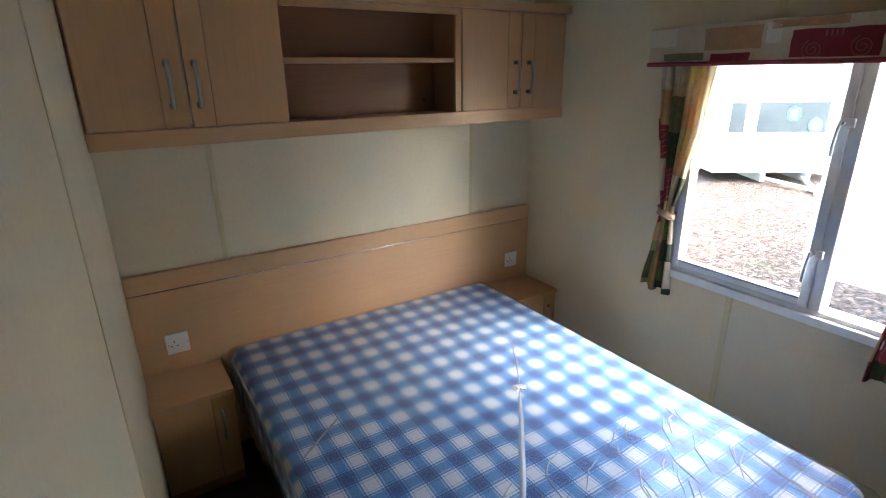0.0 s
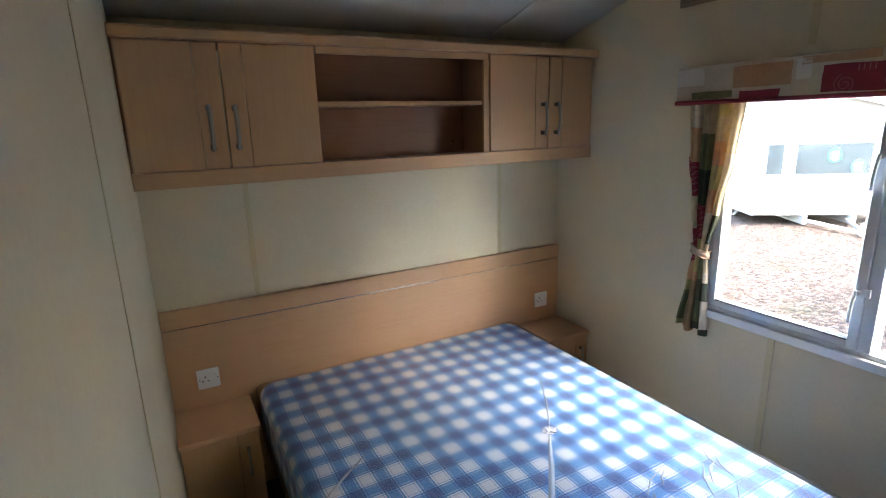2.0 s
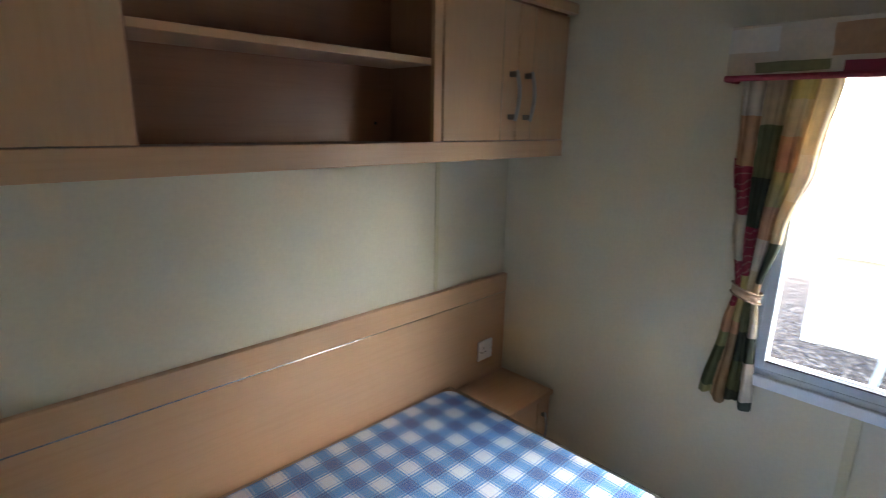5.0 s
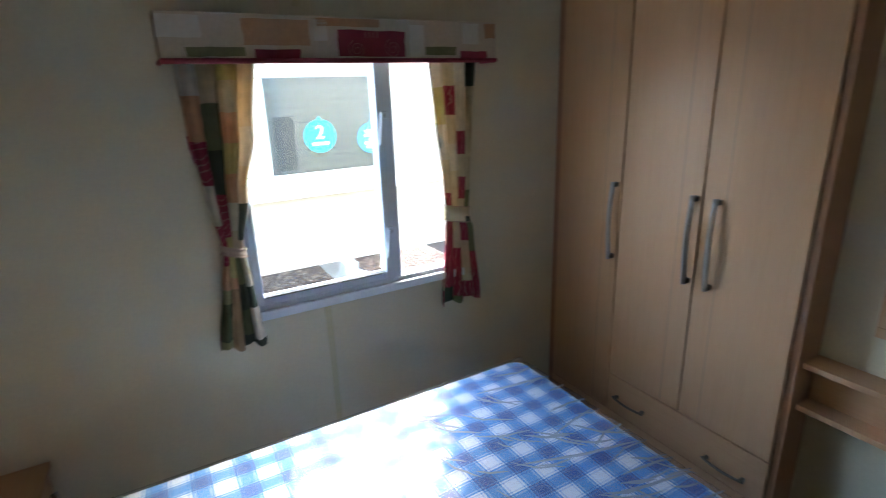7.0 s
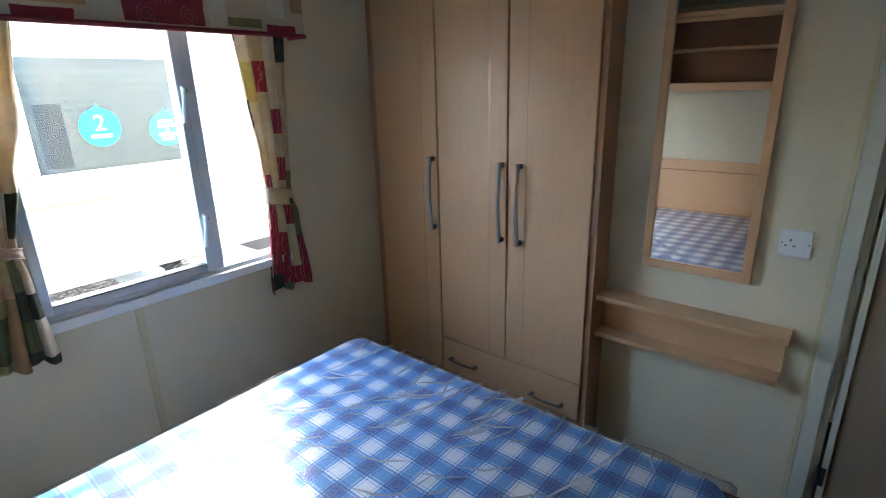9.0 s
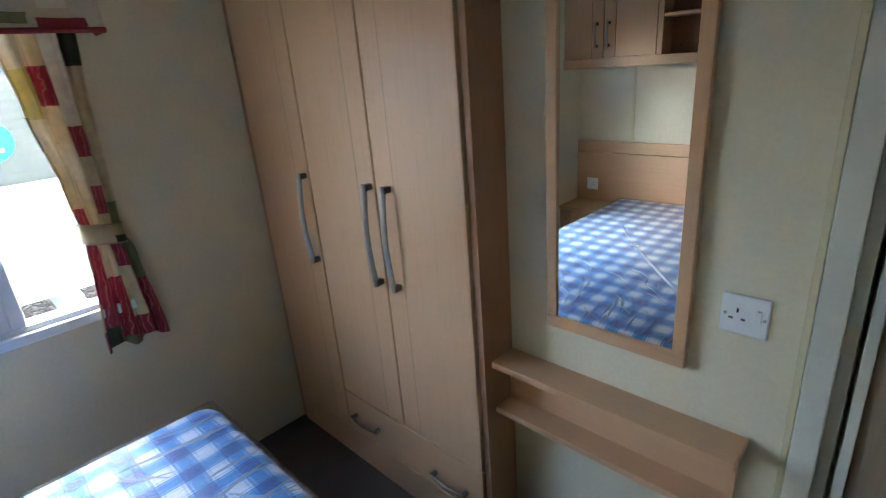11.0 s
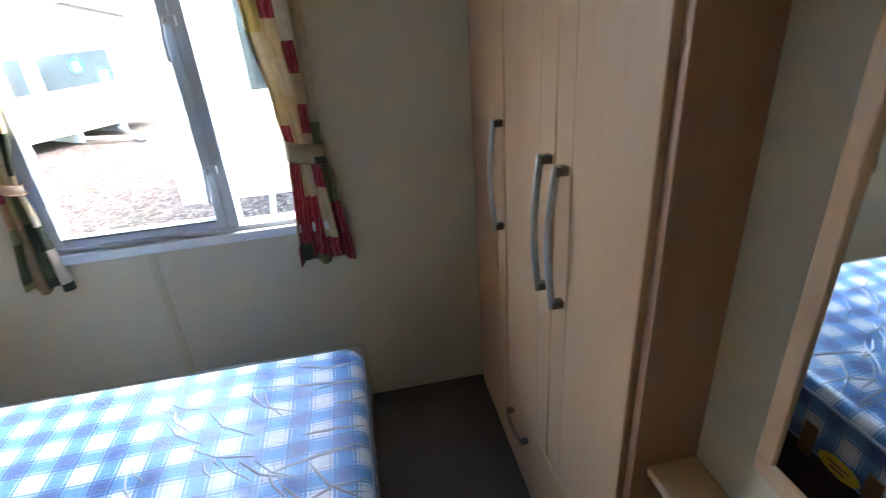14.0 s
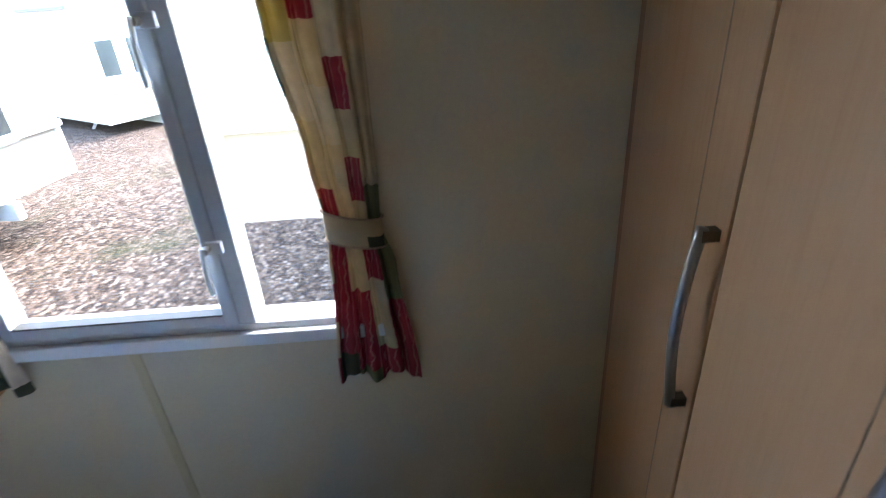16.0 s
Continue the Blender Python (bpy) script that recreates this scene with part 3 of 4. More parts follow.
PEACH = speckled("pelmet_cream_print", (0.60, 0.50, 0.38), 0.85, 0.14, 70, 0.25, coarse=9)
PTAN = speckled("pelmet_tan_print", (0.48, 0.28, 0.16), 0.85, 0.2, 60, 0.25, coarse=14)
POLIVE = speckled("pelmet_olive_print", (0.20, 0.19, 0.09), 0.85, 0.25, 60, 0.25, coarse=18)
PRED = speckled("pelmet_red_print", (0.26, 0.025, 0.045), 0.85, 0.2, 60, 0.25, coarse=14)
PSCROLL = speckled("scroll_print", (0.40, 0.16, 0.14), 0.85, 0.1, 60, 0.1)
PPINK = speckled("pelmet_pale_print", (0.66, 0.61, 0.53), 0.85, 0.1, 60, 0.25, coarse=10)
PX, PY0, PY1, PZ0, PZ1 = 1.885, 0.325, 1.47, 1.66, 1.79
front = part("pelmet_front", box_bm(PX, PY0, PZ0, PX + 0.015, PY1, PZ1, 0.004), PEACH, pelmet)
part("pelmet_end", box_bm(PX + 0.015, PY0, PZ0, XE - 0.001, PY0 + 0.013, PZ1, 0.003), PEACH, pelmet)
part("pelmet_end", box_bm(PX + 0.015, PY1 - 0.013, PZ0, XE - 0.001, PY1, PZ1, 0.003), PEACH, pelmet)
for u0, u1, v0, v1, m_ in ((0.06, 0.20, 0.06, 0.30, POLIVE), (0.225, 0.345, 0.0, 0.26, PRED), (0.20, 0.375, 0.30, 0.92, PTAN), (0.0, 0.10, 0.45, 0.95, PPINK), (0.385, 0.425, 0.42, 0.95, PPINK),
                           (0.40, 0.585, 0.76, 0.99, PTAN), (0.455, 0.665, 0.06, 0.73, PRED), (0.68, 0.73, 0.05, 0.9, PPINK), (0.735, 0.845, 0.10, 0.36, POLIVE), (0.86, 0.965, 0.02, 0.25, PRED),
                           (0.87, 0.93, 0.4, 0.97, PPINK), (0.955, 0.995, 0.55, 0.98, PTAN)):
    ym, zm = PZ1 - PZ0, PY1 - PY0
    bm = box_bm(PX - 0.0012, PY1 - u1 * zm, PZ0 + v0 * ym + 0.003, PX + 0.0012, PY1 - u0 * zm, PZ0 + v1 * ym - 0.003)
    bmesh.ops.subdivide_edges(bm, edges=bm.edges, cuts=4, use_grid_fill=True)
    for v in bm.verts:
        k = noise.noise((v.co.y * 40, v.co.z * 40, u0 * 9))
        v.co.y += 0.004 * k
        v.co.z += 0.003 * noise.noise((v.co.z * 50, v.co.y * 30, u1 * 7))
    part("print_patch", bm, m_, front)
# pale scrolls on the large red patch
for cy, cz in ((0.755, 1.697), (0.885, 1.692)):
    part("print_scroll", tube_bm([(PX - 0.0015, cy + (0.004 + 0.0011 * k) * math.cos(k * 0.55), cz + (0.004 + 0.0011 * k) * math.sin(k * 0.55)) for k in range(26)], 0.0009, 5), PSCROLL, front)
for k in range(4):
    part("print_dash", box_bm(PX - 0.0022, 0.81 + 0.014 * k, 1.729, PX - 0.0008, 0.813 + 0.014 * k, 1.747), PSCROLL, front)
part("pelmet_top", box_bm(PX + 0.015, PY0 + 0.013, 1.776, XE - 0.001, PY1 - 0.013, 1.788), BEECHSHADE, pelmet)
part("piping", tube_bm([(XE - 0.002, PY0, 1.658), (PX, PY0 - 0.001, 1.658), (PX, PY1 + 0.001, 1.658), (XE - 0.002, PY1, 1.658)], 0.008, 8), REDP, pelmet, "dark red corded piping")
part("curtain_rail", box_bm(1.915, PY0 + 0.014, 1.70, 1.945, PY1 - 0.014, 1.715, 0.002), PLASTIC, pelmet)

# ---- air vent ----
vent = thing("air_vent", (1.99, 1.47, 2.04), "small brown louvred air vent high on the wall", "vent")
part("vent_frame", box_bm(1.978, 1.385, 2.035, 1.9895, 1.56, 2.115, 0.003), VENTM, vent)
for k in range(5):
    bm = box_bm(1.968, 1.395, 2.044 + 0.013 * k, 1.978, 1.55, 2.049 + 0.013 * k)
    part("slat", bm, VENTM, vent)

# ---- bed ----
bed = thing("bed_base", (0.95, 1.3, 0.0), "dark cloth-covered divan base under the mattress", "bed")
part("base_body", box_bm(0.30, 0.43, 0.05, 1.60, 2.235, 0.30, 0.015), DIVAN, bed)
for x in (0.4, 1.5):
    for y in (0.55, 2.1):
        part("foot", tube_bm([(x, y, 0.0), (x, y, 0.06)], 0.025), SLOT, bed)
part("base_side_rail", box_bm(0.285, 0.43, 0.27, 0.30, 2.235, 0.305, 0.003), DIVAN, bed)


def rounded_slab(x0, y0, z0, x1, y1, z1, corner, roll, seg=8):
    """A soft slab with round corners in plan and rolled edges, its faces laid out for cloth."""
    bm = bmesh.new()
    uvl = bm.loops.layers.uv.new("UVMap")
    levels = []
    for k in range(seg + 1):
        a = math.pi / 2 * k / seg
        levels.append((z0 + roll * (1 - math.cos(a)), roll * (1 - math.sin(a))))
    levels += [(z1 - (z - z0), inset) for z, inset in reversed(levels)]
    rings = []

    def outline(inset):
        pts = []
        r = max(0.004, corner - inset)
        for cx, cy, a0 in ((x1 - corner, y1 - corner, 0), (x0 + corner, y1 - corner, 90), (x0 + corner, y0 + corner, 180), (x1 - corner, y0 + corner, 270)):
            for j in range(7):
                a = radians(a0 + 15 * j)
                pts.append((cx + r * math.cos(a), cy + r * math.sin(a)))
        out = []
        for p, q in zip(pts, pts[1:] + pts[:1]):
            gap = math.hypot(q[0] - p[0], q[1] - p[1])
            m = max(1, int(gap / 0.06))
            out += [(p[0] + (q[0] - p[0]) * i / m, p[1] + (q[1] - p[1]) * i / m) for i in range(m)]
        return out

    base = outline(0.0)
    count = len(base)
    for z, inset in levels:
        line = []
        for px, py in base:
            dx = min(max(px, x0 + corner), x1 - corner) - px
            dy = min(max(py, y0 + corner), y1 - corner) - py
            d = math.hypot(dx, dy) or 1.0
            line.append(bm.verts.new((px + dx / d * inset, py + dy / d * inset, z)))
        rings.append(line)
    for a, b in zip(rings, rings[1:]):
        for j in range(count):
            f = bm.faces.new((a[j], a[(j + 1) % count], b[(j + 1) % count], b[j]))
            f.normal_update()
            mid = f.calc_center_median()
            ox, oy = abs(f.normal.x), abs(f.normal.y)
            for lp in f.loops:
                co = lp.vert.co
                drop = z1 - co.z
                if ox >= oy:
                    lp[uvl].uv = (co.x + (drop if mid.x > (x0 + x1) / 2 else -drop), co.y)
                else:
                    lp[uvl].uv = (co.x, co.y + (drop if mid.y > (y0 + y1) / 2 else -drop))
    for ring in (rings[-1], rings[0][::-1]):
        f = bm.faces.new(ring)
        for lp in f.loops:
            lp[uvl].uv = lp.vert.co.xy
    return bm


mattress = thing("mattress", (0.95, 1.3, 0.3), "double mattress in blue and white checked ticking", "mattress")
part("mattress_body", rounded_slab(0.27, 0.38, 0.305, 1.645, 2.25, 0.52, 0.07, 0.045), CHECK, mattress, smooth=True)


def edge_loop(z, out):
    x0, y0, x1, y1, r = 0.27 - out, 0.38 - out, 1.645 + out, 2.25 + out, 0.07
    pts = []
    for cx, cy, a0 in ((x1 - r, y1 - r, 0), (x0 + r, y1 - r, 90), (x0 + r, y0 + r, 180), (x1 - r, y0 + r, 270)):
        pts += [(cx + r * math.cos(radians(a0 + 15 * j)), cy + r * math.sin(radians(a0 + 15 * j)), z) for j in range(7)]
    return pts + pts[:1]


part("piping", tube_bm(edge_loop(0.489, -0.006), 0.006, 8), PIPE, mattress, "pale blue corded edge piping", True)
part("piping", tube_bm(edge_loop(0.336, -0.006), 0.006, 8), PIPE, mattress, "pale blue corded edge piping", True)
lb = bmesh.new()
bmesh.ops.create_cone(lb, cap_ends=True, segments=32, radius1=0.058, radius2=0.058, depth=0.003)
bmesh.ops.scale(lb, verts=lb.verts, vec=(1, 0.45, 1))
bmesh.ops.rotate(lb, verts=lb.verts, matrix=Matrix.Rotation(radians(90), 3, "X"))
bmesh.ops.translate(lb, verts=lb.verts, vec=(0.99, 0.3785, 0.352))
label_ = part("maker_label", lb, YELLOW, mattress, "oval yellow maker's label on the foot end")
for k, w_ in enumerate((0.03, 0.022)):
    part("print_line", box_bm(0.99 - w_, 0.3755, 0.356 - 0.014 * k, 0.99 + w_, 0.3768, 0.361 - 0.014 * k), RUST, label_)
for x_ in (1.085, 0.905):
    part("handle_strap", box_bm(x_ - 0.02, 0.3745, 0.312, x_ + 0.02, 0.3795, 0.41, 0.0015), RUST, mattress, "brown webbing handle")
part("side_vent", disc_bm((0.862, 0.378, 0.40), 0.011, "y", 0.008, 16), STEEL, mattress, "small round metal vent")

# ---- polythene wrapping ----
wrap = bmesh.new()
NX, NY = 110, 150
wgrid = []
noise.seed_set(4)
for j in range(NY + 1):
    line = []
    for i in range(NX + 1):
        x, y = 0.266 + 1.383 * i / NX, 0.373 + 1.876 * j / NY
        foot = max(0.0, 1 - (y - 0.37) / 0.75)
        amp = 0.0018 + 0.006 * foot ** 1.5
        h = abs(noise.noise((x * 7 + 0.6 * y, y * 3.2, 1.0))) + 0.5 * abs(noise.noise((x * 16, y * 7 + 2 * x, 5.0)))
        ex = min(x - 0.266, 1.649 - x, y - 0.373, 2.249 - y)
        drop = 0.025 * max(0.0, 1 - ex / 0.03) ** 2
        line.append(wrap.verts.new((x, y, 0.5235 + amp * h * 1.4 - drop)))
    wgrid.append(line)
for a, b in zip(wgrid, wgrid[1:]):
    for i in range(NX):
        wrap.faces.new((a[i], a[i + 1], b[i + 1], b[i]))
# skirt of the wrapping down the sides
border = [wgrid[0][i] for i in range(NX + 1)] + [wgrid[j][NX] for j in range(1, NY + 1)] + [wgrid[NY][i] for i in range(NX - 1, -1, -1)] + [wgrid[j][0] for j in range(NY - 1, 0, -1)]
low = []
for k, v in enumerate(border):
    o = 0.006 + 0.004 * math.sin(k * 0.9)
    sx_ = 1 if v.co.x > 1.645 else (-1 if v.co.x < 0.27 else 0)
    sy_ = 1 if v.co.y > 2.245 else (-1 if v.co.y < 0.378 else 0)
    low.append(wrap.verts.new((v.co.x + sx_ * o, v.co.y + sy_ * o * 0.7, 0.31 + 0.006 * math.sin(k * 1.7))))
for k in range(len(border)):
    wrap.faces.new((border[k], border[(k + 1) % len(border)], low[(k + 1) % len(border)], low[k]))
cover = thing("polythene_wrapping", (0.95, 1.31, 0.31), "clear crinkled polythene wrapping over the new mattress", "plastic wrapping")
part("film_sheet", wrap, FILM, cover, smooth=True)


def fold_mat():
    """Polythene doubled over on itself: milky, half see-through and shiny."""
    m, n, l, b = mat("folded_polythene")
    b.inputs["Base Color"].default_value = (0.82, 0.87, 0.92, 1)
    b.inputs["Roughness"].default_value = 0.12
    b.inputs["Specular IOR Level"].default_value = 0.9
    b.inputs["Alpha"].default_value = 0.38
    return m


FOLD = fold_mat()
rnd = random.Random(11)


def film_fold(points, wide, tall):
    """A pinched ridge of film: a low tent along points, tapering out at both ends."""
    bm = bmesh.new()
    pts = [Vector((x, y, 0.0)) for x, y in points]
    fine = []
    for a_, b_ in zip(pts, pts[1:]):
        fine += [a_.lerp(b_, k / 8) for k in range(8)]
    fine.append(pts[-1])
    rows_ = []
    for k, q in enumerate(fine):
        d = (fine[min(k + 1, len(fine) - 1)] - fine[max(k - 1, 0)]).normalized()
        side_ = Vector((-d.y, d.x, 0))
        t = k / (len(fine) - 1)
        e = max(0.05, math.sin(math.pi * t) ** 0.6)
        j = 0.0025 * noise.noise((q.x * 30, q.y * 30, tall * 900))
        z = 0.5245 + 0.003 * max(0.0, 1 - (q.y - 0.37) / 0.75)
        rows_.append([bm.verts.new(q + side_ * (o * wide * e + j) + Vector((0, 0, z + h * tall * e))) for o, h in ((-1, 0), (-0.25, 0.9), (0.1, 1.0), (1, 0))])
    for a_, b_ in zip(rows_, rows_[1:]):
        for i in range(3):
            bm.faces.new((a_[i], a_[i + 1], b_[i + 1], b_[i]))
    return part("film_fold", bm, FOLD, cover, smooth=True)


film_fold(((1.36, 1.66), (1.24, 1.46), (1.125, 1.305)), 0.004, 0.004)
film_fold(((1.12, 1.30), (1.0, 1.15), (0.80, 0.91), (0.62, 0.70)), 0.010, 0.007)
film_fold(((0.31, 1.37), (0.41, 1.45), (0.51, 1.525)), 0.005, 0.004)
for k in range(44):
    cx, cy, ang, ln = rnd.uniform(0.78, 1.5), rnd.uniform(0.46, 0.98), radians(rnd.uniform(195, 250)), rnd.uniform(0.06, 0.2)
    film_fold(((cx, cy), (cx + ln * 0.5 * math.cos(ang), cy + ln * 0.5 * math.sin(ang) * 0.9), (cx + ln * math.cos(ang + 0.15), max(0.39, cy + ln * math.sin(ang + 0.15)))), rnd.uniform(0.002, 0.004), rnd.uniform(0.003, 0.006))
# short pulls in the film over the foot edge
for k in range(14):
    cx = 0.45 + 0.082 * k + rnd.uniform(-0.03, 0.03)
    ln = rnd.uniform(0.07, 0.2)
    film_fold(((cx, 0.385), (cx + rnd.uniform(-0.015, 0.015), 0.385 + ln * 0.5), (cx + rnd.uniform(-0.04, 0.03), 0.385 + ln)), rnd.uniform(0.002, 0.0045), rnd.uniform(0.004, 0.007))
# longer creases running up from the foot edge
for x_, y_, dx_ in ((0.52, 0.74, 0.10), (0.86, 0.66, 0.06), (1.02, 0.80, 0.12), (1.22, 0.62, -0.04), (1.45, 0.70, 0.05)):
    film_fold(((x_, 0.39), (x_ + dx_ * 0.4, 0.39 + (y_ - 0.39) * 0.5), (x_ + dx_, y_)), 0.005, 0.006)
# the crumpled knot of film where the folds meet
kb = bmesh.new()
bmesh.ops.create_icosphere(kb, subdivisions=3, radius=0.02)
for v in kb.verts:
    r_ = 1 + 0.8 * noise.noise(v.co * 60) + 0.4 * noise.noise(v.co * 140)
    v.co = Vector((1.12 + v.co.x * r_ * 1.2, 1.30 + v.co.y * r_, 0.527 + abs(v.co.z) * 0.35 * r_))
part("film_knot", kb, FOLD, cover)

# ---- headboard ----
hb = thing("headboard", (0.97, 2.26, 0.0), "wide beech-effect headboard panel with a chrome inlay line", "headboard")
part("lower_panel", box_bm(XW + 0.002, 2.258, 0.02, XE - 0.002, 2.279, 0.8265, 0.0015), BEECHX, hb)
part("upper_panel", box_bm(XW + 0.002, 2.254, 0.8315, XE - 0.002, 2.279, 0.91, 0.004), BEECHX, hb)
part("inlay", box_bm(XW + 0.002, 2.2582, 0.8265, XE - 0.002, 2.2785, 0.8315), INLAY, hb, "chrome inlay line")


def socket(at, turn, label):
    s = thing("wall_socket", (0, 0, 0), label, "socket", "wall sockets")
    part("faceplate", box_bm(-0.043, -0.009, -0.043, 0.043, 0.0, 0.043, 0.004), PLASTIC, s)
    for x, z, w, h in ((-0.012, 0.010, 0.004, 0.009), (-0.023, -0.008, 0.008, 0.004), (-0.001, -0.008, 0.008, 0.004)):
        part("pin_hole", box_bm(x - w / 2, -0.0098, z - h / 2, x + w / 2, -0.0085, z + h / 2), SLOT, s)
    part("switch", box_bm(0.022, -0.013, -0.006, 0.031, -0.0088, 0.018, 0.0015), PLASTIC, s)
    for x in (-0.034, 0.036):
        part("screw", disc_bm((x, -0.0095, 0.0), 0.003, "y", 0.002, 12), STEEL, s)
    s.matrix_world = Matrix.Translation(at) @ Matrix.Rotation(radians(turn), 4, "Z")
    return s


socket((0.086, 2.258, 0.594), 0, "white single wall socket on the headboard")
socket((1.86, 2.258, 0.597), 0, "white single wall socket on the headboard")
socket((0.284, YS, 0.982), 180, "white single wall socket beside the mirror")


# ---- bedside cabinets ----
def bow_handle(name, a, b, out, parent, r=0.006, foot=True, label="brushed steel bow handle", m=None):
    """A flat bowed bar between two feet; out: the way that it stands off."""
    a, b, out = Vector(a), Vector(b), Vector(out)
    pts = [a + (b - a) * (k / 14) + out * (0.62 + 0.38 * math.sin(math.pi * k / 14)) for k in range(15)]
    h = part(name, tube_bm(pts, r, 8, 0.75), m or STEEL, parent, label, True)
    along = (b - a).normalized()
    if foot:
        for p, s in ((a, 1), (b, -1)):
            q = p + along * s * 0.011
            ends = [q + out * 0.0, q + out * 0.68]
            bm = tube_bm([ends[0], ends[1]], r * 1.35, 4)
            part("handle_foot", bm, FOOT, h)
    return h


def bedside(x0, x1, label, at):
    c = thing("bedside_cabinet", at, label, "bedside cabinet", "bedside cabinets")
    part("top", box_bm(x0, 1.985, 0.452, x1, 2.257, 0.472, 0.003), BEECHX, c)
    part("body", box_bm(x0 + 0.004, 2.012, 0.06, x1 - 0.004, 2.257, 0.452), BEECHDIM, c)
    part("plinth", box_bm(x0 + 0.004, 2.03, 0.0, x1 - 0.004, 2.25, 0.06), BEECHDIM, c)
    part("cabinet_door", box_bm(x0 + 0.006, 1.996, 0.07, x1 - 0.09, 2.012, 0.446, 0.003), BEECH, c)
    part("side_stile", box_bm(x1 - 0.086, 1.996, 0.07, x1 - 0.006, 2.012, 0.446, 0.003), BEECH, c)
    bow_handle("handle", (x1 - 0.055, 1.996, 0.26), (x1 - 0.055, 1.996, 0.39), (0, -0.024, 0), c)
    return c


bedside(XW + 0.003, 0.237, "beech-effect bedside cabinet by the inner wall", (0.09, 2.12, 0.0))
bedside(1.70, XE - 0.003, "beech-effect bedside cabinet under the window wall", (1.85, 2.12, 0.0))

# ---- overhead cabinets ----
CF = 2.036
ohc = thing("overhead_cabinet", (0.97, 2.15, 1.415), "beech-effect overhead cabinet with an open middle shelf", "cabinet")
CX0, CX1 = XW + 0.003, XE - 0.003
part("bottom_rail", box_bm(CX0, CF - 0.004, 1.415, CX1, CF + 0.02, 1.472, 0.003), BEECHX, ohc)
part("bottom_board", box_bm(CX0, CF + 0.02, 1.448, CX1, 2.279, 1.466), BEECHSHADE, ohc)
part("top_board", box_bm(CX0, CF + 0.012, 1.898, CX1, 2.279, 1.914), BEECHSHADE, ohc)
cor = bmesh.new()
prof = ((CF - 0.03, 1.900), (CF - 0.032, 1.926), (CF - 0.026, 1.934), (CF + 0.06, 1.934), (CF + 0.06, 1.918), (CF + 0.005, 1.915), (CF - 0.008, 1.897))
ends = [[cor.verts.new((x, y, z)) for y, z in prof] for x in (CX0, CX1)]
cor.faces.new(ends[0])
cor.faces.new(ends[1][::-1])
for k in range(len(prof)):
    cor.faces.new((ends[0][k], ends[1][k], ends[1][(k + 1) % len(prof)], ends[0][(k + 1) % len(prof)]))
part("cornice", cor, BEECHX, ohc)
part("back_board", box_bm(0.585, 2.262, 1.466, 1.38, 2.279, 1.898), BEECHSHADE, ohc)
for x in (CX0, 0.578, 1.362, CX1 - 0.016):
    part("divider", box_bm(x, CF + 0.02, 1.466, x + 0.016, 2.262, 1.898), BEECHDIM, ohc)
part("opening_rail", box_bm(0.595, CF + 0.006, 1.872, 1.361, CF + 0.02, 1.898, 0.002), BEECHX, ohc)
part("shelf_screw", disc_bm((1.30, 2.2605, 1.52), 0.005, "y", 0.003, 12), SLOT, ohc)
part("shelf", box_bm(0.595, CF + 0.03, 1.682, 1.361, 2.262, 1.700, 0.002), BEECHX, ohc)
part("opening_stile", box_bm(1.336, CF + 0.004, 1.473, 1.366, CF + 0.0195, 1.871, 0.002), BEECH, ohc)
for k, (x0, x1, hx, ix) in enumerate(((CX0 + 0.008, 0.252, 0.203, 0.172), (0.258, 0.586, 0.287, 0.332), (1.370, 1.702, 1.668, 1.625), (1.708, CX1 - 0.004, 1.748, 1.784))):
    d = part("cabinet_door", box_bm(x0, CF, 1.474, x1, CF + 0.018, 1.894, 0.003), BEECH, ohc)
    part("inlay", box_bm(ix - 0.0013, CF - 0.0008, 1.476, ix + 0.0013, CF + 0.004, 1.892), INLAY, d, "chrome inlay line")
    bow_handle("handle", (hx, CF, 1.537), (hx, CF, 1.69), (0, -0.038, 0), d, 0.0085)

# ---- wardrobe ----
WF = -0.10
wr = thing("wardrobe", (1.43, -0.4, 0.0), "tall beech-effect fitted wardrobe with three doors and a drawer", "wardrobe")
WT = 2.12
part("side_panel", box_bm(0.862, -0.7, 0.0, 0.8835, WF + 0.006, WT, 0.002), BEECHDIM, wr)
part("side_panel", box_bm(1.955, -0.7, 0.0, XE - 0.002, WF + 0.012, WT, 0.002), BEECHDIM, wr)
part("carcass_top", box_bm(0.884, -0.7, WT - 0.018, 1.955, WF, WT), BEECHSHADE, wr)
part("carcass_back", box_bm(0.884, -0.7, 0.0, 1.955, -0.69, WT - 0.018), BEECHSHADE, wr)
part("plinth", box_bm(0.884, WF + 0.0, 0.0, 1.955, WF + 0.016, 0.134, 0.002), BEECHX, wr)
for x0, x1, z0, hx, ix in ((1.592, 1.952, 0.138, 1.614, 1.676), (1.239, 1.586, 0.322, 1.258, 1.320), (0.886, 1.233, 0.322, 1.174, 1.152)):
    d = part("wardrobe_door", box_bm(x0, WF, z0, x1, WF + 0.018, WT - 0.02, 0.004), BEECH, wr)
    part("inlay", box_bm(ix - 0.0014, WF + 0.012, z0 + 0.01, ix + 0.0014, WF + 0.0183, WT - 0.03), GROOVE, d, "dull metal inlay line")
    bow_handle("handle", (hx, WF + 0.018, 0.855), (hx, WF + 0.018, 1.18), (0, 0.036, 0), d, 0.009)
dr = part("drawer", box_bm(0.886, WF, 0.138, 1.586, WF + 0.018, 0.316, 0.004), BEECHX, wr)
bow_handle("handle", (0.945, WF + 0.018, 0.204), (1.105, WF + 0.018, 0.204), (0, 0.03, 0), dr, 0.0065, label="dark pewter bow handle", m=FOOT)
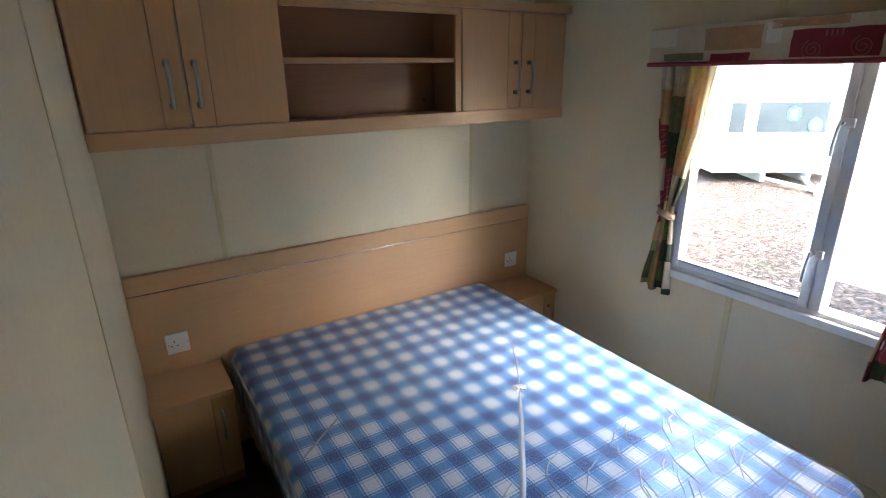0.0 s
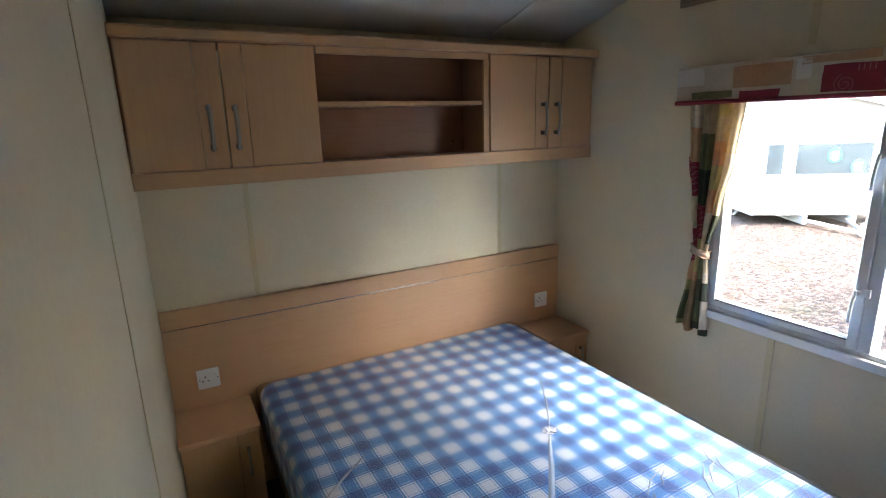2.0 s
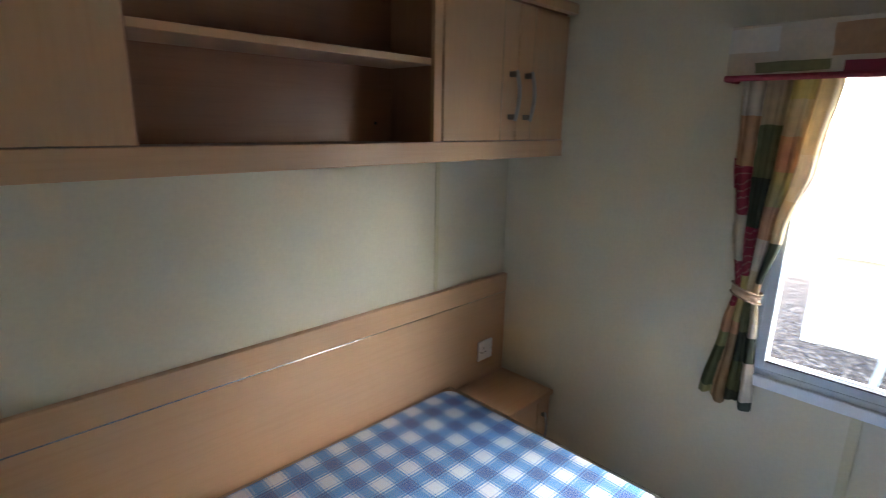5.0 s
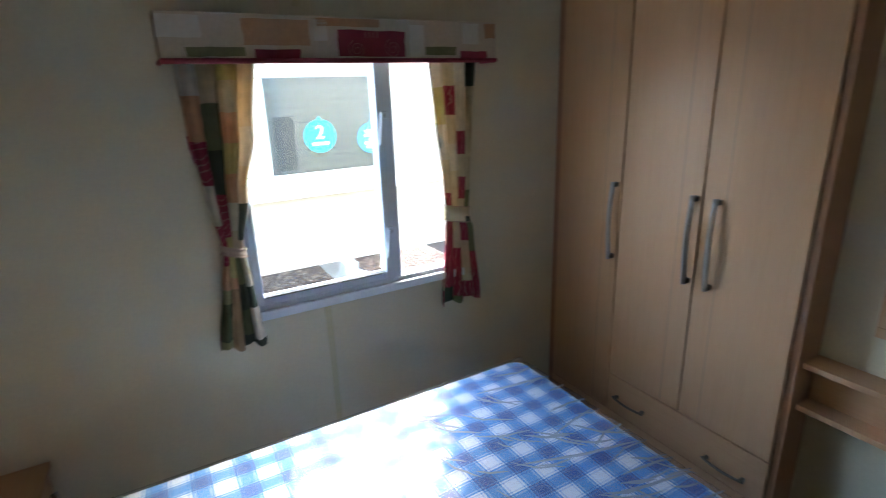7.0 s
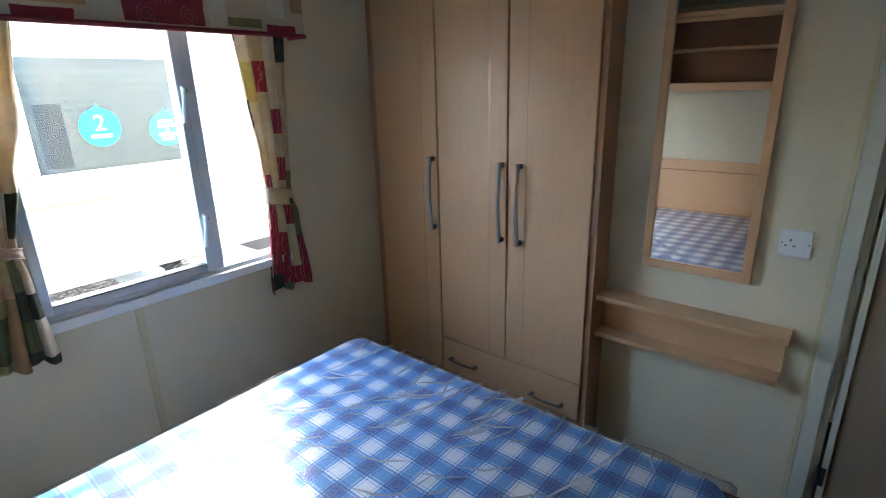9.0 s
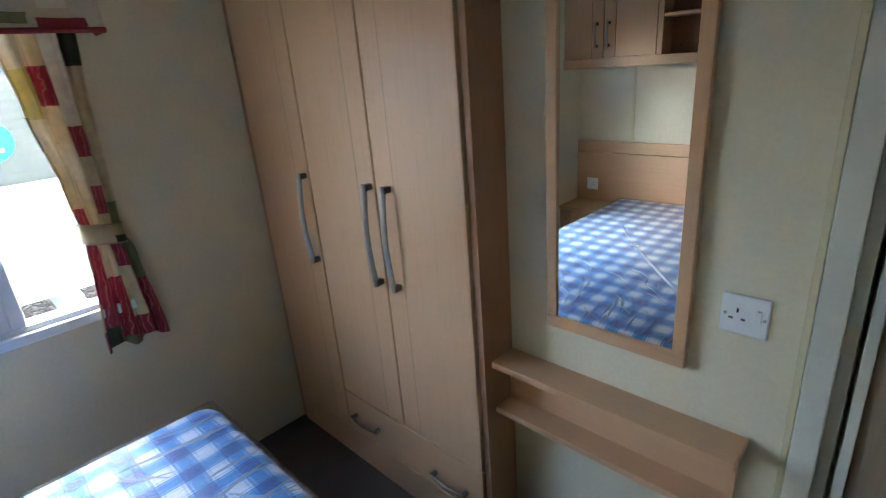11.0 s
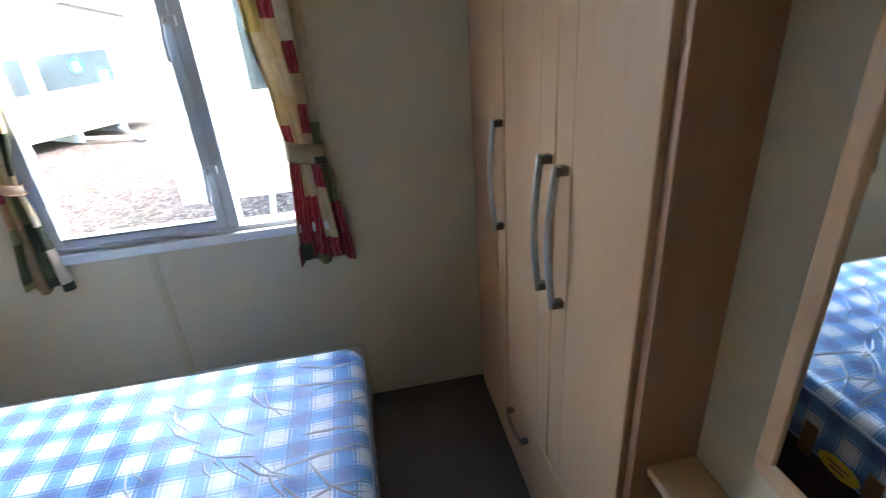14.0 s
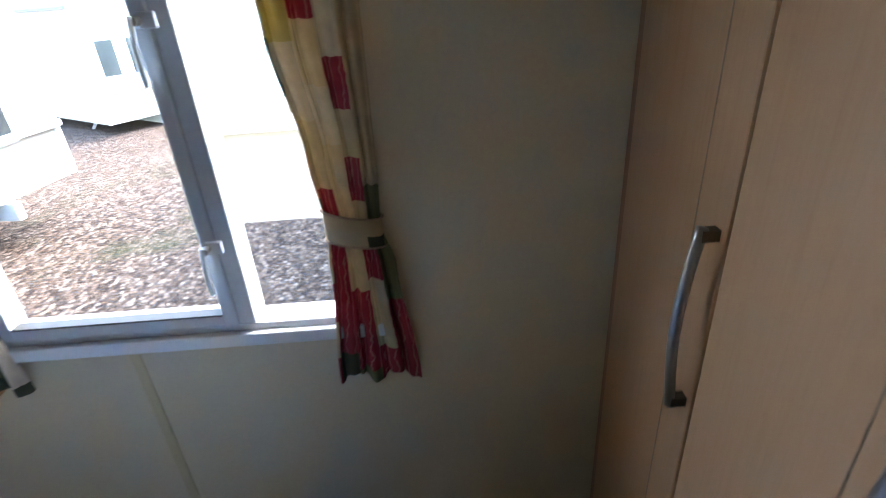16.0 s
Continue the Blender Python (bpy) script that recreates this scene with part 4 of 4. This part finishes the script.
bow_handle("handle", (1.38, WF + 0.018, 0.224), (1.54, WF + 0.018, 0.224), (0, 0.03, 0), dr, 0.0065, label="dark pewter bow handle", m=FOOT)

# ---- mirror and wall shelf ----
mir = thing("wall_mirror", (0.55, YS, 0.82), "tall mirror in a beech-effect frame hung on the wall", "mirror")
MX0, MX1, MZ0, MZ1 = 0.382, 0.728, 0.828, 1.86
pane = box_bm(MX0 + 0.024, YS + 0.008, MZ0 + 0.028, MX1 - 0.024, YS + 0.012, MZ1 - 0.028)
# the glass sits a little askew in its frame
bmesh.ops.rotate(pane, verts=pane.verts, cent=((MX0 + MX1) / 2, YS + 0.012, (MZ0 + MZ1) / 2), matrix=Matrix.Rotation(radians(0.65), 3, "Z") @ Matrix.Rotation(radians(0.4), 3, "X"))
part("mirror_pane", pane, MIRROR, mir)
for a in ((MX0, MZ0, MX1, MZ0 + 0.032), (MX0, MZ1 - 0.032, MX1, MZ1), (MX0, MZ0 + 0.032, MX0 + 0.028, MZ1 - 0.032), (MX1 - 0.028, MZ0 + 0.032, MX1, MZ1 - 0.032)):
    part("frame_bar", box_bm(a[0], YS, a[1], a[2], YS + 0.022, a[3], 0.003), BEECHX if a[2] - a[0] > 0.1 else BEECH, mir)
ws = thing("wall_shelf", (0.54, YS, 0.5), "small beech-effect two-tier wall shelf beneath the mirror", "shelf")
part("top_board", box_bm(0.245, YS, 0.682, 0.861, YS + 0.098, 0.702, 0.003), BEECHX, ws)
part("back_board", box_bm(0.257, YS, 0.548, 0.861, YS + 0.016, 0.682), BEECHX, ws)
part("lower_board", box_bm(0.260, YS + 0.001, 0.528, 0.861, YS + 0.088, 0.548, 0.003), BEECHX, ws)

# ---- outside ----
GZ = -0.85
gb = bmesh.new()
vs = [gb.verts.new((x, y, GZ)) for x, y in ((-300, -300), (400, -300), (400, 400), (-300, 400))]
gb.faces.new(vs)
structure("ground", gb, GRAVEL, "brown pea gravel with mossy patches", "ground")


def van(label, at, turn, length, width, windows, floor_z, group="neighbouring caravans", tow=True, band=0.58, vent_x=0.02, vent_z=0.47, wall_top=2.15, rise=0.40):
    """A static caravan; local -y is its front end, x across, windows: (face, a, z0, b, z1, blind)."""
    c = thing("static_caravan", (0, 0, 0), label, "caravan", group)
    hw = width / 2
    bm = bmesh.new()
    prof = ((-hw, 0.0), (hw, 0.0), (hw, wall_top), (0, wall_top + rise), (-hw, wall_top))
    e = [[bm.verts.new((x, y, z)) for x, z in prof] for y in (0.0, length)]
    bm.faces.new(e[0])
    bm.faces.new(e[1][::-1])
    for k in range(5):
        bm.faces.new((e[0][k], e[0][(k + 1) % 5], e[1][(k + 1) % 5], e[1][k]))
    part("wall", bm, VANW, c)
    for s in (-1, 1):
        rb = bmesh.new()
        v = [rb.verts.new(p) for p in ((0, -0.18, wall_top + rise + 0.03), (s * (hw + 0.12), -0.18, wall_top - 0.02), (s * (hw + 0.12), length + 0.1, wall_top - 0.02), (0, length + 0.1, wall_top + rise + 0.03))]
        w = [rb.verts.new(q.co + Vector((0, 0, 0.05))) for q in v]
        rb.faces.new(v)
        rb.faces.new(w[::-1])
        for k in range(4):
            rb.faces.new((v[k], w[k], w[(k + 1) % 4], v[(k + 1) % 4]))
        part("roof", rb, VANROOF, c)
        fb = bmesh.new()
        q = [fb.verts.new(p) for p in ((0, -0.2, wall_top + rise + 0.09), (s * (hw + 0.13), -0.2, wall_top + 0.04), (s * (hw + 0.13), -0.2, wall_top - 0.1), (0, -0.2, wall_top + rise - 0.06))]
        r = [fb.verts.new(p.co + Vector((0, 0.03, 0))) for p in q]
        fb.faces.new(q)
        fb.faces.new(r[::-1])
        for k in range(4):
            fb.faces.new((q[k], r[k], r[(k + 1) % 4], q[(k + 1) % 4]))
        part("bargeboard", fb, VANT, c)
    part("waist_band", box_bm(-hw - 0.02, -0.06, band, hw + 0.02, 0.0, band + 0.075, 0.008), VANT, c)
    part("corner_post", box_bm(-hw - 0.015, -0.02, 0.0, -hw + 0.07, 0.05, wall_top, 0.01), VANT, c)
    part("corner_post", box_bm(hw - 0.07, -0.02, 0.0, hw + 0.015, 0.05, wall_top, 0.01), VANT, c)
    for face, a, z0, b, z1, blind in windows:
        if face == "front":
            args = lambda y0, y1, p=0.0: (a + p, y0, z0 + p, b - p, y1, z1 - p)
        else:
            s = -hw if face == "left" else hw
            d = -1 if face == "left" else 1
            args = lambda y0, y1, p=0.0: (min(s - d * y0, s - d * y1), a + p, z0 + p, max(s - d * y0, s - d * y1), b - p, z1 - p)
        wf = part("window", box_bm(*args(-0.03, 0.01), bevel=0.01), VANT, c)
        # a solid dark sheet painted as the gloom behind the glass, no opening
        part("window_backing", box_bm(*args(-0.032, 0.0, 0.05)), BLIND if blind else INSIDE, wf)
        if face == "front":
            if blind:
                # pale stripes on a dark backing; on the near van they paint reflected siding
                for k in range(int((z1 - z0 - 0.12) / 0.045)):
                    part("slat", box_bm(a + 0.2, -0.037, z0 + 0.07 + 0.045 * k, b - 0.06, -0.032, z0 + 0.098 + 0.045 * k), STRIPE, wf)
            if not blind:
                part("window_bar", box_bm(a + 0.05 + (b - a) * 0.2, -0.038, z0 + 0.05, a + 0.09 + (b - a) * 0.2, -0.032, z0 + 0.05 + (z1 - z0) * 0.62), VANROOF, wf)
        part("pane", box_bm(*args(-0.044, -0.04, 0.045)), GLASS, wf)
    # chassis and towing frame
    part("chassis_rail", box_bm(-0.55, -0.1, -0.2, -0.45, length, 0.0, 0.01), CHASSIS, c)
    part("chassis_rail", box_bm(0.45, -0.1, -0.2, 0.55, length, 0.0, 0.01), CHASSIS, c)
    for s in (-1, 1):
        if tow:
            part("drawbar", tube_bm([(s * 0.5, 0.2, -0.12), (0.0, -1.25, -0.16)], 0.045, 4), CHASSIS, c)
        for y in (1.3, length * 0.45, length - 0.5):
            part("corner_leg", tube_bm([(s * (hw - 0.35), y, -0.05), (s * (hw - 0.2), y, GZ - floor_z)], 0.035, 4), CHASSIS, c)
    if tow:
        part("tow_hitch", tube_bm([(0, -1.2, -0.16), (0, -1.5, -0.15)], 0.05, 8), CHASSIS, c)
    if tow:
        part("jockey_stand", tube_bm([(0, -1.2, -0.1), (0, -1.2, GZ - floor_z)], 0.035, 8), CHASSIS, c)
    for s in (-1, 1):
        for y in (length * 0.5, length * 0.5 + 0.75):
            part("wheel", disc_bm((s * (hw - 0.3), y, GZ - floor_z + 0.3), 0.3, "x", 0.18, 28), RUBBER, c)
    part("oval_vent", tube_bm([(vent_x + 0.085 * math.cos(2 * math.pi * k / 20), -0.006, vent_z + 0.035 * math.sin(2 * math.pi * k / 20)) for k in range(21)], 0.008, 6), CHASSIS, c)
    c.matrix_world = Matrix.Translation(at) @ Matrix.Rotation(radians(turn), 4, "Z")
    return c


def sticker(parent_van, x, z, r, m, numeral):
    s = part("sticker", disc_bm((x, -0.047, z), r, "y", 0.004), m, parent_van, "round window sticker")
    tab = bmesh.new()
    bmesh.ops.create_cone(tab, cap_ends=True, segments=3, radius1=r * 0.2, radius2=r * 0.2, depth=0.0035)
    bmesh.ops.rotate(tab, verts=tab.verts, matrix=Matrix.Rotation(radians(90), 3, "X"))
    bmesh.ops.translate(tab, verts=tab.verts, vec=(x, -0.047, z + r * 1.02))
    part("sticker_tab", tab, m, s)
    if numeral:
        cu = bpy.data.curves.new("numeral", "FONT")
        cu.body, cu.size, cu.align_x, cu.align_y, cu.extrude = "2", r * 1.15, "CENTER", "CENTER", 0.001
        tmp = bpy.data.objects.new("tmp", cu)
        scene.collection.objects.link(tmp)
        me = bpy.data.meshes.new_from_object(tmp.evaluated_get(bpy.context.evaluated_depsgraph_get()))
        bpy.data.objects.remove(tmp)
        me.transform(Matrix.Translation((x, -0.051, z + r * 0.2)) @ Matrix.Rotation(radians(90), 4, "X"))
        me.materials.append(PAPER)
        nb = new("numeral", me)
        nb.parent = s
        nb.matrix_parent_inverse = Matrix.Identity(4)
        rows = ((-0.45, 0.5),)
    else:
        rows = ((0.45, 0.42), (0.18, 0.5), (-0.1, 0.12), (-0.32, 0.5), (-0.58, 0.36))
    for dz, w in rows:
        part("print_line", box_bm(x - r * w, -0.0505, z + r * (dz - 0.09), x + r * w, -0.048, z + r * (dz + 0.09)), PAPER, s)
    return s


NEAR_Z = 0.40
near = van("white static caravan with stickers in its end window", (0, 0, 0), 0, 8.0, 3.0,
           (("front", -1.17, 0.61, -0.13, 1.31, True), ("front", 0.37, 0.62, 0.92, 1.16, False)), NEAR_Z, band=0.50, vent_x=-0.52, vent_z=0.39, wall_top=1.72, rise=0.30)
# flat dark panel that paints in the reflection of a small window opposite
casement = part("reflected_window", box_bm(-0.93, -0.0395, 0.67, -0.765, -0.0375, 1.04), STRIPE, near, "dark panel painted as a small window reflected in the glass")
part("reflected_pane", box_bm(-0.912, -0.0402, 0.685, -0.783, -0.0395, 1.025), INSIDE, casement)
net = bmesh.new()
for k in range(24):
    x_ = -1.115 + 0.007 * k
    add_box(net, x_, -0.0392 - 0.0006 * (k % 2), 0.665, x_ + 0.0068, -0.0384, 1.255)
part("net_curtain", net, VANT, near, "white net curtain in the end window")
sticker(near, -0.62, 0.89, 0.106, CYAN, True)
sticker(near, -0.26, 0.855, 0.102, BLUES, False)
near.matrix_world = Matrix.Translation((3.6, -0.08, NEAR_Z)) @ Matrix.Rotation(radians(-90), 4, "Z")
far = van("white static caravan across the gravel with a large end window", (0, 0, 0), 0, 9.0, 3.2,
          (("front", -0.85, 0.85, 0.75, 1.60, True), ("front", -1.45, 0.85, -1.02, 1.60, True), ("left", 2.6, 0.85, 3.1, 1.45, False), ("left", 5.0, 0.95, 5.3, 1.4, False)), -0.62)
sticker(far, -0.05, 1.30, 0.15, CYAN, False)
sticker(far, 0.45, 1.05, 0.15, BLUES, False)
far.matrix_world = Matrix.Translation((12.8, 5.75, -0.62)) @ Matrix.Rotation(radians(-35), 4, "Z")
side = van("cream static caravan at the edge of the gravel", (0, 0, 0), 0, 7.0, 3.0, (("front", -1.25, 0.55, 0.92, 1.55, False), ("left", 1.0, 0.9, 1.8, 1.7, False)), -0.3, tow=False)
side.matrix_world = Matrix.Translation((5.8, 4.95, -0.3)) @ Matrix.Rotation(radians(-8), 4, "Z")
